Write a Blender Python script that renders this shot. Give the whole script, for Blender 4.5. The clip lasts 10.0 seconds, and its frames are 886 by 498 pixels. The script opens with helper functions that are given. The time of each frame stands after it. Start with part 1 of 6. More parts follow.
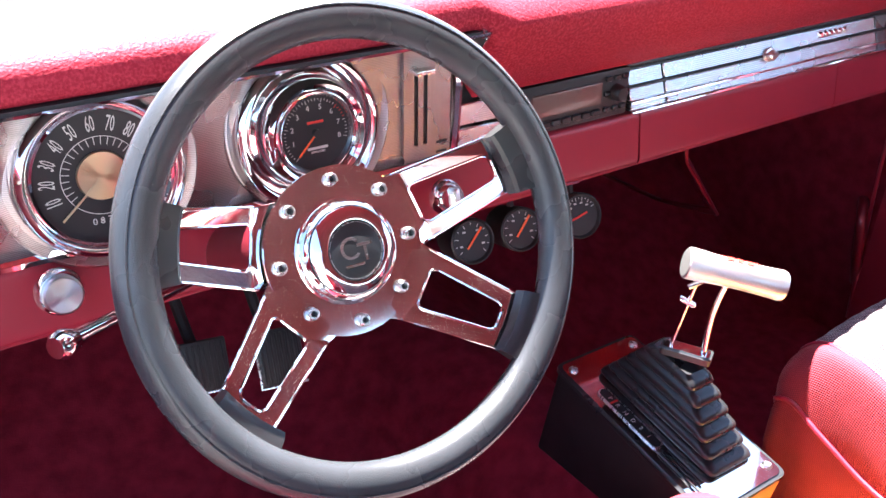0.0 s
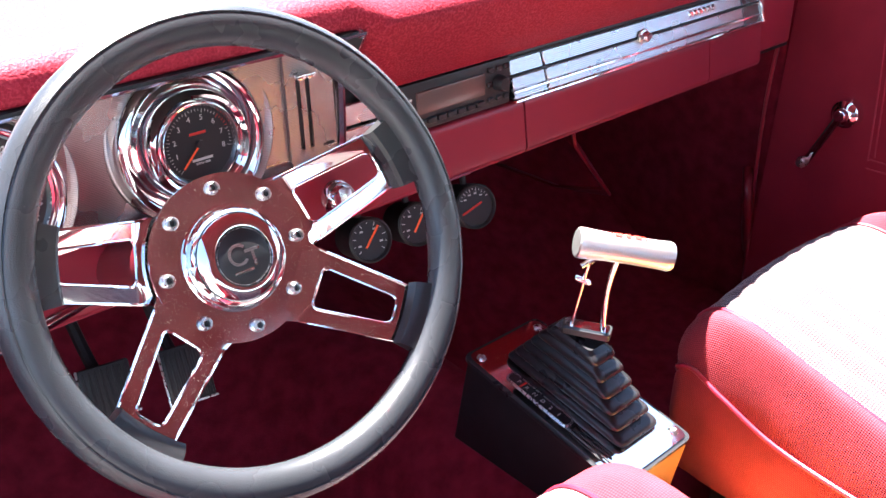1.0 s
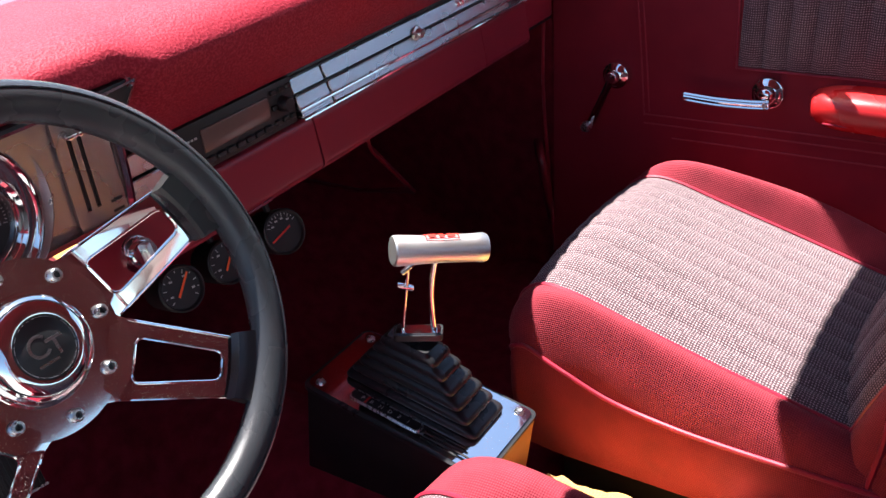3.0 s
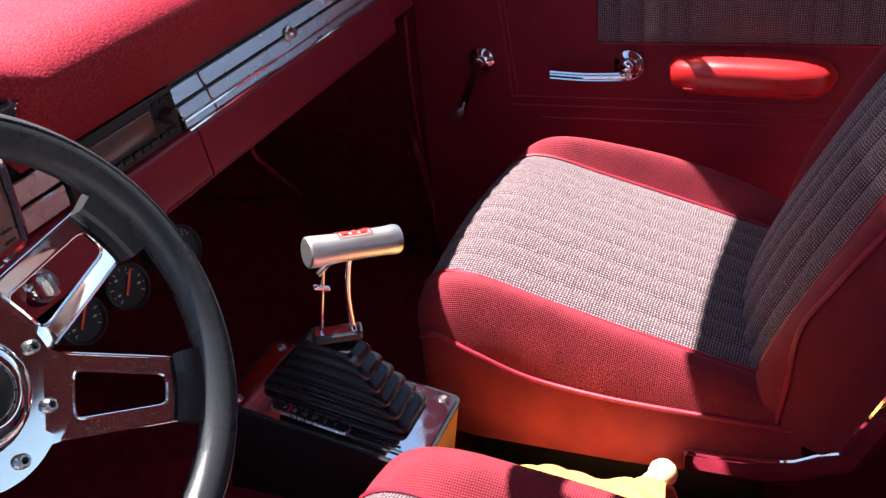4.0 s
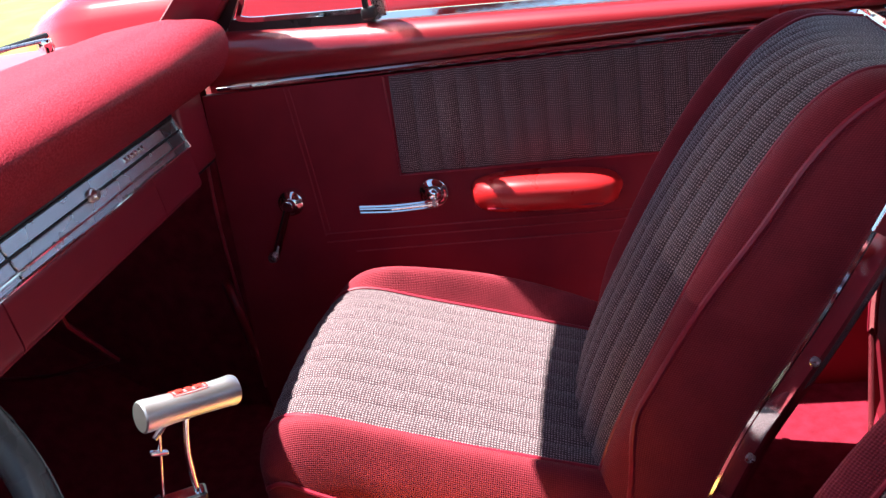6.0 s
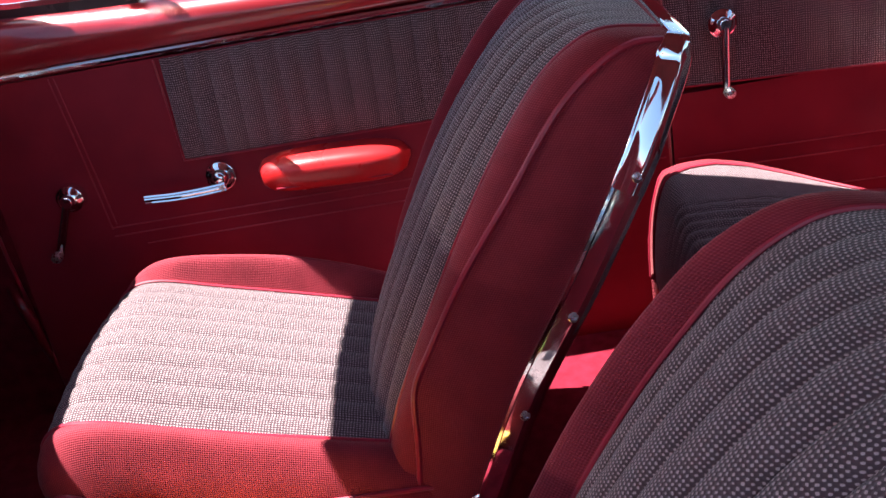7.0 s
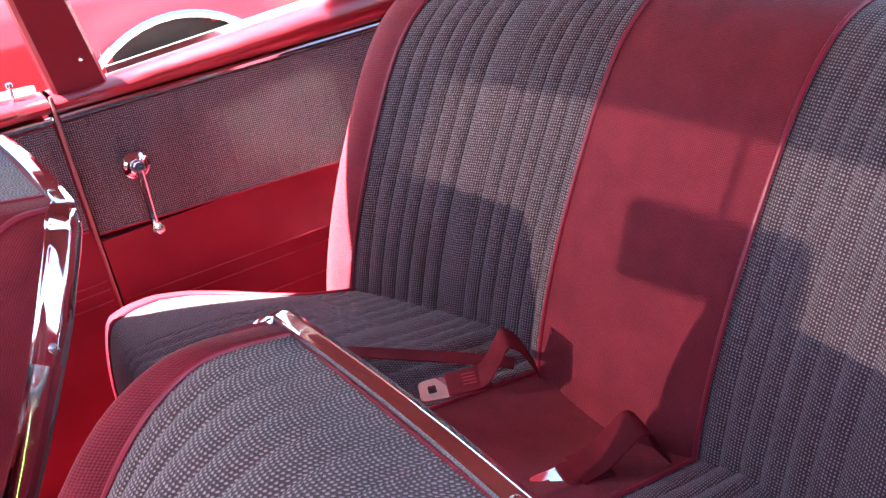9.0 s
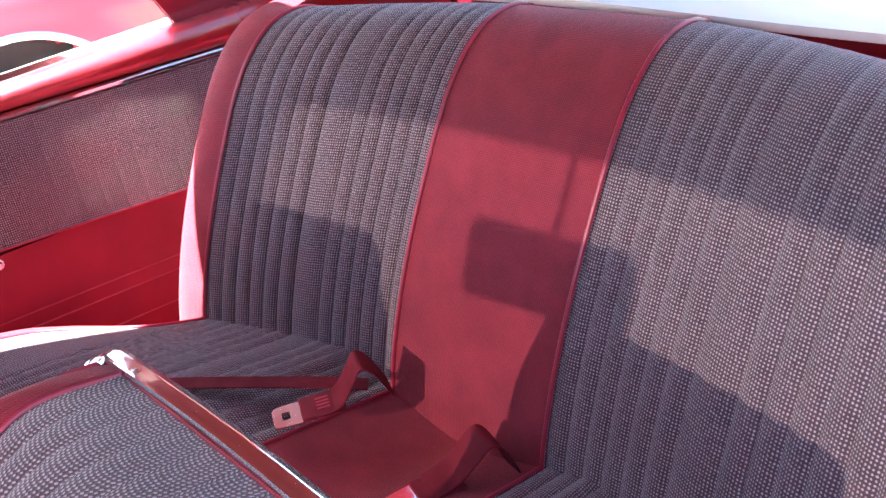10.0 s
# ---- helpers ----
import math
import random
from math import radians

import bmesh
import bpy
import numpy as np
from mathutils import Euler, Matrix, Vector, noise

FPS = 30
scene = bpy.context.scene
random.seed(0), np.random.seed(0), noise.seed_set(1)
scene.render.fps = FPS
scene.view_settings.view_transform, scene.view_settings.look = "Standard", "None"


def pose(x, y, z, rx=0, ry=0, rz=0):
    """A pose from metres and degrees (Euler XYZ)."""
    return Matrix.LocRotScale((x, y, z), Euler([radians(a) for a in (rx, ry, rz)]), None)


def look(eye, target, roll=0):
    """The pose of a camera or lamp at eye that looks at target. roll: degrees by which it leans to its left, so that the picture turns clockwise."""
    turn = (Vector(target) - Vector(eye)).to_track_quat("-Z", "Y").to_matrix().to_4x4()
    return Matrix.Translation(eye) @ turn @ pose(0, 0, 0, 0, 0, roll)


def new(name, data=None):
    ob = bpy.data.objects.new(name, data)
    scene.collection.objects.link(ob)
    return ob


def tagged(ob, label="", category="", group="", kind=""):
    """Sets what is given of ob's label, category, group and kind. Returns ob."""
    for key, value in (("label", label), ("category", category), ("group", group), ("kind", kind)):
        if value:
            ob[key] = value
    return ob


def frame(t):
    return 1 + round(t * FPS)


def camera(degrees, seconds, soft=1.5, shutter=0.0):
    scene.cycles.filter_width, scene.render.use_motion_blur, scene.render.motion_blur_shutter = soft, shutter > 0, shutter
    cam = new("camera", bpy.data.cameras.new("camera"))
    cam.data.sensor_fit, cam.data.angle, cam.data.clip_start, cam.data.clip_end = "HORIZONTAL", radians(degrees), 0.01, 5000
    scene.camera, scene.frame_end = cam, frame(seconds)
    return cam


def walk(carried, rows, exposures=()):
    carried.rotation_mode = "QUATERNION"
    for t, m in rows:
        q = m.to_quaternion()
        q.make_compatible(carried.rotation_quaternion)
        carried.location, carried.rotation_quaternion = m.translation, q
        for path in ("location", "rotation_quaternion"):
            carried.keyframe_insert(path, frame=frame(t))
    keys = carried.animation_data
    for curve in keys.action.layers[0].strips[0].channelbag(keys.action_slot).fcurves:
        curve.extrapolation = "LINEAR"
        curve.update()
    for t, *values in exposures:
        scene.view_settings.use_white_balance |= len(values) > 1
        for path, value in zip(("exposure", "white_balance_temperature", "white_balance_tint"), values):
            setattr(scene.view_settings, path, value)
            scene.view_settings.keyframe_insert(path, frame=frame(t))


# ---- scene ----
cam = camera(50.90, 10.0)
PATH = [
    (0.0, -0.6724, -0.7129, 0.9185, 62.21, -0.88, -34.82),
    (0.5, -0.6712, -0.7210, 0.9216, 62.50, -0.45, -37.52),
    (1.0, -0.6648, -0.7329, 0.9184, 62.29, 1.11, -41.74),
    (1.5, -0.6560, -0.7411, 0.9173, 61.71, 2.20, -45.45),
    (2.0, -0.6488, -0.7396, 0.9193, 61.56, 3.27, -48.42),
    (2.5, -0.6428, -0.7354, 0.9236, 61.51, 4.64, -50.70),
    (3.0, -0.6496, -0.7223, 0.9314, 61.16, 5.70, -56.92),
    (3.2, -0.6560, -0.7080, 0.9305, 61.08, 6.10, -60.15),
    (4.3, -0.6815, -0.6575, 0.9285, 60.10, 7.62, -70.85),
    (4.5, -0.6826, -0.6498, 0.9290, 60.98, 7.98, -72.96),
    (5.0, -0.6925, -0.6305, 0.9321, 65.53, 6.87, -77.28),
    (5.2, -0.6949, -0.6343, 0.9289, 65.93, 7.71, -78.46),
    (6.3, -0.6908, -0.6695, 0.9303, 66.50, 8.64, -84.10),
    (6.5, -0.6888, -0.6894, 0.9237, 65.90, 8.64, -86.28),
    (7.0, -0.6694, -0.7542, 0.9217, 62.75, 9.56, -92.03),
    (7.5, -0.6705, -0.7774, 0.9435, 61.40, 9.11, -101.72),
    (8.0, -0.6824, -0.7911, 0.9537, 62.99, 7.66, -111.99),
    (8.3, -0.6924, -0.8168, 0.9616, 63.25, 7.61, -116.75),
    (8.5, -0.7032, -0.8244, 0.9674, 63.61, 7.93, -119.08),
    (9.0, -0.7213, -0.8399, 0.9646, 63.94, 8.41, -124.66),
    (9.5, -0.7411, -0.8535, 0.9763, 63.58, 7.85, -129.50),
    (10.0, -0.7511, -0.8611, 0.9773, 63.68, 7.20, -132.72),
]

EXPOSURES = [(0.0, 3.9), (1.0, 3.7), (1.6, 3.2), (2.2, 2.55), (3.2, 2.1), (4.5, 1.95), (6.5, 2.15), (7.5, 2.65), (8.0, 3.3), (9.0, 3.82), (10.0, 4.15)]
walk(cam, [(t, pose(x, y, z, rx, ry, rz)) for t, x, y, z, rx, ry, rz in PATH], EXPOSURES)

# ---- light ----
SUN = Vector((0.12, 0.36, 0.92)).normalized()
world = bpy.data.worlds.new("world")
scene.world = world
world.use_nodes = True
wn = world.node_tree.nodes
sky = wn.new("ShaderNodeTexSky")
sky.sky_type = "NISHITA"
sky.sun_disc = False
sky.sun_elevation = math.asin(SUN.z)
sky.sun_rotation = math.atan2(SUN.x, SUN.y)
sky.dust_density, sky.ozone_density = 0.5, 1.6
world.node_tree.links.new(sky.outputs[0], wn["Background"].inputs[0])
wn["Background"].inputs[1].default_value = 0.06
sun = new("sun", bpy.data.lights.new("sun", "SUN"))
sun.data.energy, sun.data.angle, sun.data.color = 5.0, radians(0.5), (1.0, 0.97, 0.94)
sun.matrix_basis = look(SUN * 20, (0, 0, 0))
# Added spot lamp through the windscreen for reflected-sun patches; its reflector is unseen
glint = new("reflected_sun_spot", bpy.data.lights.new("reflected_sun_spot", "SPOT"))
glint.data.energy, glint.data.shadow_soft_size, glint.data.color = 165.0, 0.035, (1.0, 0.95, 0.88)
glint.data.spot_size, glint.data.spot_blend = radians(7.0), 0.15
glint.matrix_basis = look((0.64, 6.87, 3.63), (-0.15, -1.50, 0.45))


# ---- materials ----
def mat(name, color, rough=0.5, metal=0.0, coat=0.0):
    m = bpy.data.materials.new(name)
    m.use_nodes = True
    b = m.node_tree.nodes["Principled BSDF"]
    b.inputs["Base Color"].default_value = (*color, 1)
    b.inputs["Roughness"].default_value = rough
    b.inputs["Metallic"].default_value = metal
    b.inputs["Coat Weight"].default_value = coat
    b.inputs["Coat Roughness"].default_value = 0.08
    return m


def link(m, a, b):
    m.node_tree.links.new(a, b)


def node(m, kind, **values):
    n = m.node_tree.nodes.new(kind)
    for k, v in values.items():
        if k == "operation":
            n.operation = v
        elif k == "blend":
            n.blend_type = v
        else:
            n.inputs[k].default_value = v
    return n


def coords(m, which="Object"):
    return m.node_tree.nodes.new("ShaderNodeTexCoord").outputs[which]


def math_node(m, op, a, b=None, c=None):
    n = m.node_tree.nodes.new("ShaderNodeMath")
    n.operation = op
    for i, v in enumerate((a, b, c)):
        if v is None:
            continue
        if isinstance(v, (int, float)):
            n.inputs[i].default_value = v
        else:
            link(m, v, n.inputs[i])
    return n.outputs[0]


def mix(m, fac, a, b):
    n = m.node_tree.nodes.new("ShaderNodeMix")
    n.data_type = "RGBA"
    for sock, v in ((n.inputs[0], fac), (n.inputs[6], a), (n.inputs[7], b)):
        if isinstance(v, (int, float)):
            sock.default_value = v
        elif isinstance(v, tuple):
            sock.default_value = (*v, 1)
        else:
            link(m, v, sock)
    return n.outputs[2]


def noise_out(m, vec, scale, detail=3.0):
    n = node(m, "ShaderNodeTexNoise", Scale=scale, Detail=detail)
    if vec is not None:
        link(m, vec, n.inputs["Vector"])
    return n.outputs["Fac"]


def bump(m, height, strength=0.3, distance=0.001):
    n = node(m, "ShaderNodeBump", Strength=strength, Distance=distance)
    link(m, height, n.inputs["Height"])
    link(m, n.outputs[0], m.node_tree.nodes["Principled BSDF"].inputs["Normal"])


def ramp(m, fac, lo, hi, a=0.0, b=1.0):
    n = m.node_tree.nodes.new("ShaderNodeMapRange")
    link(m, fac, n.inputs[0])
    for i, v in enumerate((lo, hi, a, b)):
        n.inputs[i + 1].default_value = v
    return n.outputs[0]


def bsdf(m):
    return m.node_tree.nodes["Principled BSDF"]


def varied(m, color, dark, scale=9.0, fine=900.0, relief=0.15, rough=(0.35, 0.55)):
    """Two scales of colour and gloss variation, with a fine grain."""
    v = coords(m)
    big = noise_out(m, v, scale)
    small = noise_out(m, v, fine, 2.0)
    link(m, mix(m, ramp(m, big, 0.35, 0.7), color, dark), bsdf(m).inputs["Base Color"])
    link(m, ramp(m, big, 0.3, 0.7, rough[0], rough[1]), bsdf(m).inputs["Roughness"])
    bump(m, small, relief, 0.0006)
    return m


def weave(m, base, thread, pitch, low, high, relief=0.5, rough=0.9, wobble=0.45, flecks=0.6):
    """Basket weave in the cloth's own surface coordinates (metres), every other row shifted."""
    uv = m.node_tree.nodes.new("ShaderNodeUVMap").outputs[0]
    sep = m.node_tree.nodes.new("ShaderNodeSeparateXYZ")
    wob = node(m, "ShaderNodeTexNoise", Scale=90.0, Detail=2.0)
    link(m, uv, wob.inputs["Vector"])
    add = m.node_tree.nodes.new("ShaderNodeVectorMath")
    add.operation = "MULTIPLY_ADD"
    link(m, wob.outputs["Color"], add.inputs[0])
    add.inputs[1].default_value = (pitch * wobble,) * 3
    link(m, uv, add.inputs[2])
    link(m, add.outputs[0], sep.inputs[0])
    k = 2 * math.pi / pitch
    a = math_node(m, "SINE", math_node(m, "MULTIPLY", math_node(m, "ADD", sep.outputs[0], sep.outputs[1]), k * 0.5))
    b = math_node(m, "SINE", math_node(m, "MULTIPLY", math_node(m, "SUBTRACT", sep.outputs[0], sep.outputs[1]), k * 0.5))
    dots = math_node(m, "MULTIPLY", a, b)
    fleck = noise_out(m, uv, 0.7 / pitch, 1.0)
    fac = ramp(m, math_node(m, "ADD", dots, math_node(m, "MULTIPLY_ADD", fleck, flecks, -flecks / 2)), low, high)
    big = noise_out(m, uv, 25.0)
    grain = noise_out(m, uv, 1800.0, 2.0)
    base2 = mix(m, ramp(m, big, 0.3, 0.75), base, tuple(c * 0.72 for c in base))
    thread2 = mix(m, ramp(m, grain, 0.3, 0.7), thread, tuple(c * 0.6 for c in thread))
    link(m, mix(m, fac, base2, thread2), bsdf(m).inputs["Base Color"])
    bsdf(m).inputs["Roughness"].default_value = rough
    bsdf(m).inputs["Sheen Weight"].default_value = 0.25
    bump(m, math_node(m, "MULTIPLY_ADD", grain, 0.4, dots), relief, 0.0007)
    return m


RED = (0.265, 0.017, 0.034)
vinyl = varied(mat("red vinyl", RED, 0.5), RED, (0.20, 0.012, 0.025), 7.0, 700.0, 0.3, (0.46, 0.6))
knit = weave(mat("red knit", RED), (0.225, 0.015, 0.030), (0.36, 0.038, 0.056), 0.0026, -0.4, 0.7, 0.45, 0.75)
bsdf(knit).inputs["Sheen Weight"].default_value = 0.15
# uneven nap and faint wear in the knit
nap_ = bsdf(knit).inputs["Base Color"].links[0].from_socket
kv_ = coords(knit)
worn_ = knit.node_tree.nodes.new("ShaderNodeMix")
worn_.data_type, worn_.blend_type = "RGBA", "MULTIPLY"
worn_.inputs[0].default_value = 1.0
link(knit, nap_, worn_.inputs[6])
link(knit, mix(knit, ramp(knit, noise_out(knit, kv_, 22.0, 6.0), 0.32, 0.68), (0.87, 0.85, 0.87), (1.10, 1.14, 1.12)), worn_.inputs[7])
link(knit, worn_.outputs[2], bsdf(knit).inputs["Base Color"])
bsdf(knit).inputs["Sheen Tint"].default_value = (1.0, 0.5, 0.46, 1)
padding = mat("red dash pad", RED, 0.5)
pv_ = coords(padding)
pg_ = noise_out(padding, pv_, 420.0, 2.0)
pb_ = mix(padding, ramp(padding, noise_out(padding, pv_, 6.0), 0.35, 0.7), (0.255, 0.011, 0.026), (0.22, 0.009, 0.022))
link(padding, mix(padding, ramp(padding, pg_, 0.42, 0.66), pb_, (0.36, 0.028, 0.048)), bsdf(padding).inputs["Base Color"])
link(padding, ramp(padding, pg_, 0.4, 0.7, 0.65, 0.5), bsdf(padding).inputs["Roughness"])
bump(padding, pg_, 0.8, 0.0011)
cloth = weave(mat("charcoal tweed", (0.05, 0.04, 0.05)), (0.080, 0.046, 0.054), (0.50, 0.36, 0.37), 0.0036, 0.18, 0.74, 0.5, wobble=0.7, flecks=1.1)
for m_ in (vinyl, knit, cloth, padding):
    bsdf(m_).inputs["Specular IOR Level"].default_value = 0.18
paint = varied(mat("red metallic paint", (0.30, 0.016, 0.024), 0.28, 0.0, 0.8), (0.30, 0.016, 0.024), (0.25, 0.012, 0.020), 5.0, 1500.0, 0.04, (0.24, 0.34))
dash_red = varied(mat("satin red dash paint", (0.26, 0.018, 0.035), 0.45), (0.26, 0.018, 0.035), (0.22, 0.014, 0.029), 5.0, 1200.0, 0.06, (0.30, 0.38))
bsdf(dash_red).inputs["Specular IOR Level"].default_value = 0.45
maroon = varied(mat("maroon painted steel", (0.2, 0.008, 0.02), 0.35, 0, 0.4), (0.2, 0.008, 0.02), (0.16, 0.006, 0.016), 4.0, 900.0, 0.06, (0.3, 0.42))
piping_red = varied(mat("red piping", (0.36, 0.02, 0.045), 0.35), (0.36, 0.02, 0.045), (0.28, 0.014, 0.035), 30, 800, 0.1, (0.3, 0.45))
carpet = varied(mat("maroon carpet", (0.22, 0.014, 0.030), 0.95), (0.22, 0.014, 0.030), (0.14, 0.009, 0.019), 40.0, 500.0, 1.0, (0.9, 1.0))
bsdf(carpet).inputs["Specular IOR Level"].default_value = 0.08
blackish = varied(mat("black trim", (0.015, 0.014, 0.015), 0.5), (0.016, 0.015, 0.016), (0.009, 0.009, 0.01), 12, 600, 0.15, (0.4, 0.6))
rubber = varied(mat("black rubber", (0.02, 0.02, 0.022), 0.45), (0.020, 0.020, 0.022), (0.013, 0.013, 0.015), 25, 900, 0.12, (0.24, 0.36))
grip = varied(mat("black foam grip", (0.035, 0.037, 0.042), 0.42), (0.038, 0.040, 0.046), (0.026, 0.028, 0.032), 22, 1300, 0.4, (0.2, 0.34))
chrome = mat("chrome", (0.86, 0.87, 0.88), 0.07, 1.0)
v_ = coords(chrome)
link(chrome, ramp(chrome, noise_out(chrome, v_, 60.0), 0.45, 0.8, 0.04, 0.16), bsdf(chrome).inputs["Roughness"])
steel = mat("brushed steel", (0.62, 0.62, 0.63), 0.3, 1.0)
link(steel, ramp(steel, noise_out(steel, coords(steel), 300.0), 0.3, 0.7, 0.22, 0.36), bsdf(steel).inputs["Roughness"])
satin = mat("satin aluminium", (0.72, 0.71, 0.70), 0.32, 1.0)
link(satin, ramp(satin, noise_out(satin, coords(satin), 90.0), 0.3, 0.7, 0.26, 0.4), bsdf(satin).inputs["Roughness"])
dusty = mat("dusty chrome", (0.80, 0.80, 0.81), 0.08, 1.0)
sp_ = ramp(dusty, noise_out(dusty, coords(dusty), 1700.0, 1.0), 0.705, 0.745)
link(dusty, mix(dusty, sp_, (0.74, 0.73, 0.74), (0.60, 0.52, 0.46)), bsdf(dusty).inputs["Base Color"])
link(dusty, ramp(dusty, sp_, 0, 1, 0.07, 0.7), bsdf(dusty).inputs["Roughness"])
link(dusty, ramp(dusty, sp_, 0, 1, 1.0, 0.0), bsdf(dusty).inputs["Metallic"])


def ribbed(name, color, pitch, axis):
    m = mat(name, color, 0.3, 1.0)
    sep = m.node_tree.nodes.new("ShaderNodeSeparateXYZ")
    link(m, coords(m), sep.inputs[0])
    w = math_node(m, "SINE", math_node(m, "MULTIPLY", sep.outputs[axis], 2 * math.pi / pitch))
    link(m, ramp(m, noise_out(m, coords(m), 12.0), 0.3, 0.7, 0.24, 0.30), bsdf(m).inputs["Roughness"])
    link(m, mix(m, ramp(m, w, -0.9, -0.3), tuple(c * 0.62 for c in color), color), bsdf(m).inputs["Base Color"])
    bump(m, w, 0.25, 0.0004)
    return m


ribs = ribbed("fine ribbed aluminium", (0.74, 0.74, 0.75), 0.0022, 2)
# same aluminium as above, with dark red reflections put into its colour
face_ribs = ribbed("reflection-toned ribbed aluminium", (0.36, 0.30, 0.30), 0.0015, 2)
dial_black = varied(mat("dial black", (0.012, 0.012, 0.014), 0.4), (0.012, 0.012, 0.014), (0.016, 0.016, 0.018), 20, 400, 0.02, (0.35, 0.45))
ink_white = mat("white print", (0.50, 0.50, 0.48), 0.6)
ink_red = mat("red print", (0.6, 0.03, 0.02), 0.5)
needle_orange = mat("orange needle", (0.85, 0.12, 0.03), 0.5)


def spun(name, color, rough, axis):
    """Metal turned on a lathe: highlights fan out from the middle."""
    m = mat(name, color, rough, 1.0)
    bsdf(m).inputs["Anisotropic"].default_value = 0.85
    t = m.node_tree.nodes.new("ShaderNodeTangent")
    t.direction_type, t.axis = "RADIAL", axis
    link(m, t.outputs[0], bsdf(m).inputs["Tangent"])
    return m


brass = spun("spun gold disc", (0.74, 0.56, 0.36), 0.32, "Y")
spun_cap = spun("spun metal cap", (0.70, 0.69, 0.68), 0.3, "Y")
# the warm reflection on the screen is put into this base colour
screen_grey = mat("radio display", (0.13, 0.08, 0.07), 0.22)
tan = varied(mat("tan wood box", (0.42, 0.19, 0.05), 0.5), (0.42, 0.19, 0.05), (0.34, 0.14, 0.035), 10, 300, 0.1, (0.4, 0.6))
towel_m = weave(mat("orange towel", (0.86, 0.42, 0.07)), (0.88, 0.40, 0.06), (0.92, 0.54, 0.12), 0.004, -0.5, 0.6, 0.7, 0.95)
glass = mat("clear glass", (1, 1, 1), 0.0)
bsdf(glass).inputs["Transmission Weight"].default_value = 1.0
bsdf(glass).inputs["IOR"].default_value = 1.1
concrete = varied(mat("worn asphalt", (0.26, 0.25, 0.24), 0.9), (0.28, 0.27, 0.26), (0.20, 0.19, 0.18), 0.8, 60, 0.4, (0.85, 0.95))
lawn = varied(mat("dry lawn", (0.30, 0.30, 0.05), 0.95), (0.30, 0.32, 0.06), (0.2, 0.24, 0.04), 2.0, 60, 0.8, (0.9, 1.0))
neighbour_red = varied(mat("bright red car paint", (0.62, 0.02, 0.025), 0.2, 0.0, 1.0), (0.62, 0.02, 0.025), (0.56, 0.018, 0.022), 2.0, 900, 0.02, (0.16, 0.22))
headliner = varied(mat("dusty red headliner", (0.16, 0.014, 0.028), 0.9), (0.16, 0.014, 0.028), (0.13, 0.011, 0.022), 6, 300, 0.3, (0.85, 0.95))
armrest_red = varied(mat("bright red plastic", (0.55, 0.02, 0.022), 0.28), (0.55, 0.02, 0.022), (0.48, 0.016, 0.02), 14, 700, 0.1, (0.24, 0.34))
lace_pink = weave(mat("braided cord", (0.42, 0.08, 0.09)), (0.42, 0.09, 0.09), (0.66, 0.32, 0.30), 0.003, -0.2, 0.5, 0.8, 0.8)
shelf_pale = varied(mat("pale vinyl shelf", (0.75, 0.66, 0.6), 0.7), (0.75, 0.67, 0.6), (0.66, 0.56, 0.5), 5, 300, 0.3, (0.6, 0.8))
dark_alu = ribbed("dark ribbed aluminium", (0.22, 0.22, 0.24), 0.0022, 2)
polished = mat("satin aluminium casting", (0.90, 0.89, 0.88), 0.4, 1.0)
link(polished, ramp(polished, noise_out(polished, coords(polished), 40.0), 0.3, 0.7, 0.36, 0.44), bsdf(polished).inputs["Roughness"])
towel_yellow = varied(mat("cream cloth", (0.82, 0.70, 0.42), 0.9), (0.82, 0.70, 0.42), (0.74, 0.58, 0.30), 30, 500, 0.6, (0.85, 0.95))
belt_red = varied(mat("belt webbing", (0.15, 0.009, 0.018)), (0.16, 0.009, 0.018), (0.11, 0.006, 0.013), 30, 900, 0.4, (0.68, 0.82))
bsdf(belt_red).inputs["Specular IOR Level"].default_value = 0.15
tyre_m = varied(mat("tyre rubber", (0.02, 0.02, 0.02), 0.8), (0.02, 0.02, 0.02), (0.03, 0.03, 0.03), 12, 300, 0.3, (0.7, 0.9))


# ---- building helpers ----
def part(name, bm, material, parent=None, label="", sharp=40):
    me = bpy.data.meshes.new(name)
    bm.normal_update()
    bm.to_mesh(me)
    bm.free()
    me.shade_smooth()
    me.set_sharp_from_angle(angle=radians(sharp))
    me.materials.append(material)
    ob = new(name, me)
    if parent is not None:
        up = parent
        base = parent.matrix_basis.copy()
        while up.parent is not None:
            base = up.parent.matrix_basis @ up.matrix_parent_inverse @ base
            up = up.parent
        ob.parent = parent
        ob.matrix_parent_inverse = base.inverted()
    if label:
        ob["label"] = label
    return ob


def thing(name, place, label, category, group="", kind=""):
    ob = new(name)
    ob.empty_display_size = 0.05
    ob.matrix_basis = Matrix.Translation(place)
    return tagged(ob, label, category, group, kind)


def box(bm, lo, hi, bevel=0.0, seg=2, m=None):
    r = bmesh.ops.create_cube(bm, size=1.0)
    lo, hi = Vector(lo), Vector(hi)
    for v in r["verts"]:
        v.co = Vector([(lo[i] + hi[i]) / 2 + v.co[i] * (hi[i] - lo[i]) for i in range(3)])
    if bevel:
        es = list({e for v in r["verts"] for e in v.link_edges})
        r2 = bmesh.ops.bevel(bm, geom=es, offset=bevel, segments=seg, profile=0.5, affect="EDGES")
        vs = {v for f in r2["faces"] for v in f.verts}
        vs |= {v for v in r["verts"] if v.is_valid}
    else:
        vs = set(r["verts"])
    if m is not None:
        for v in vs:
            v.co = m @ v.co
    return bm


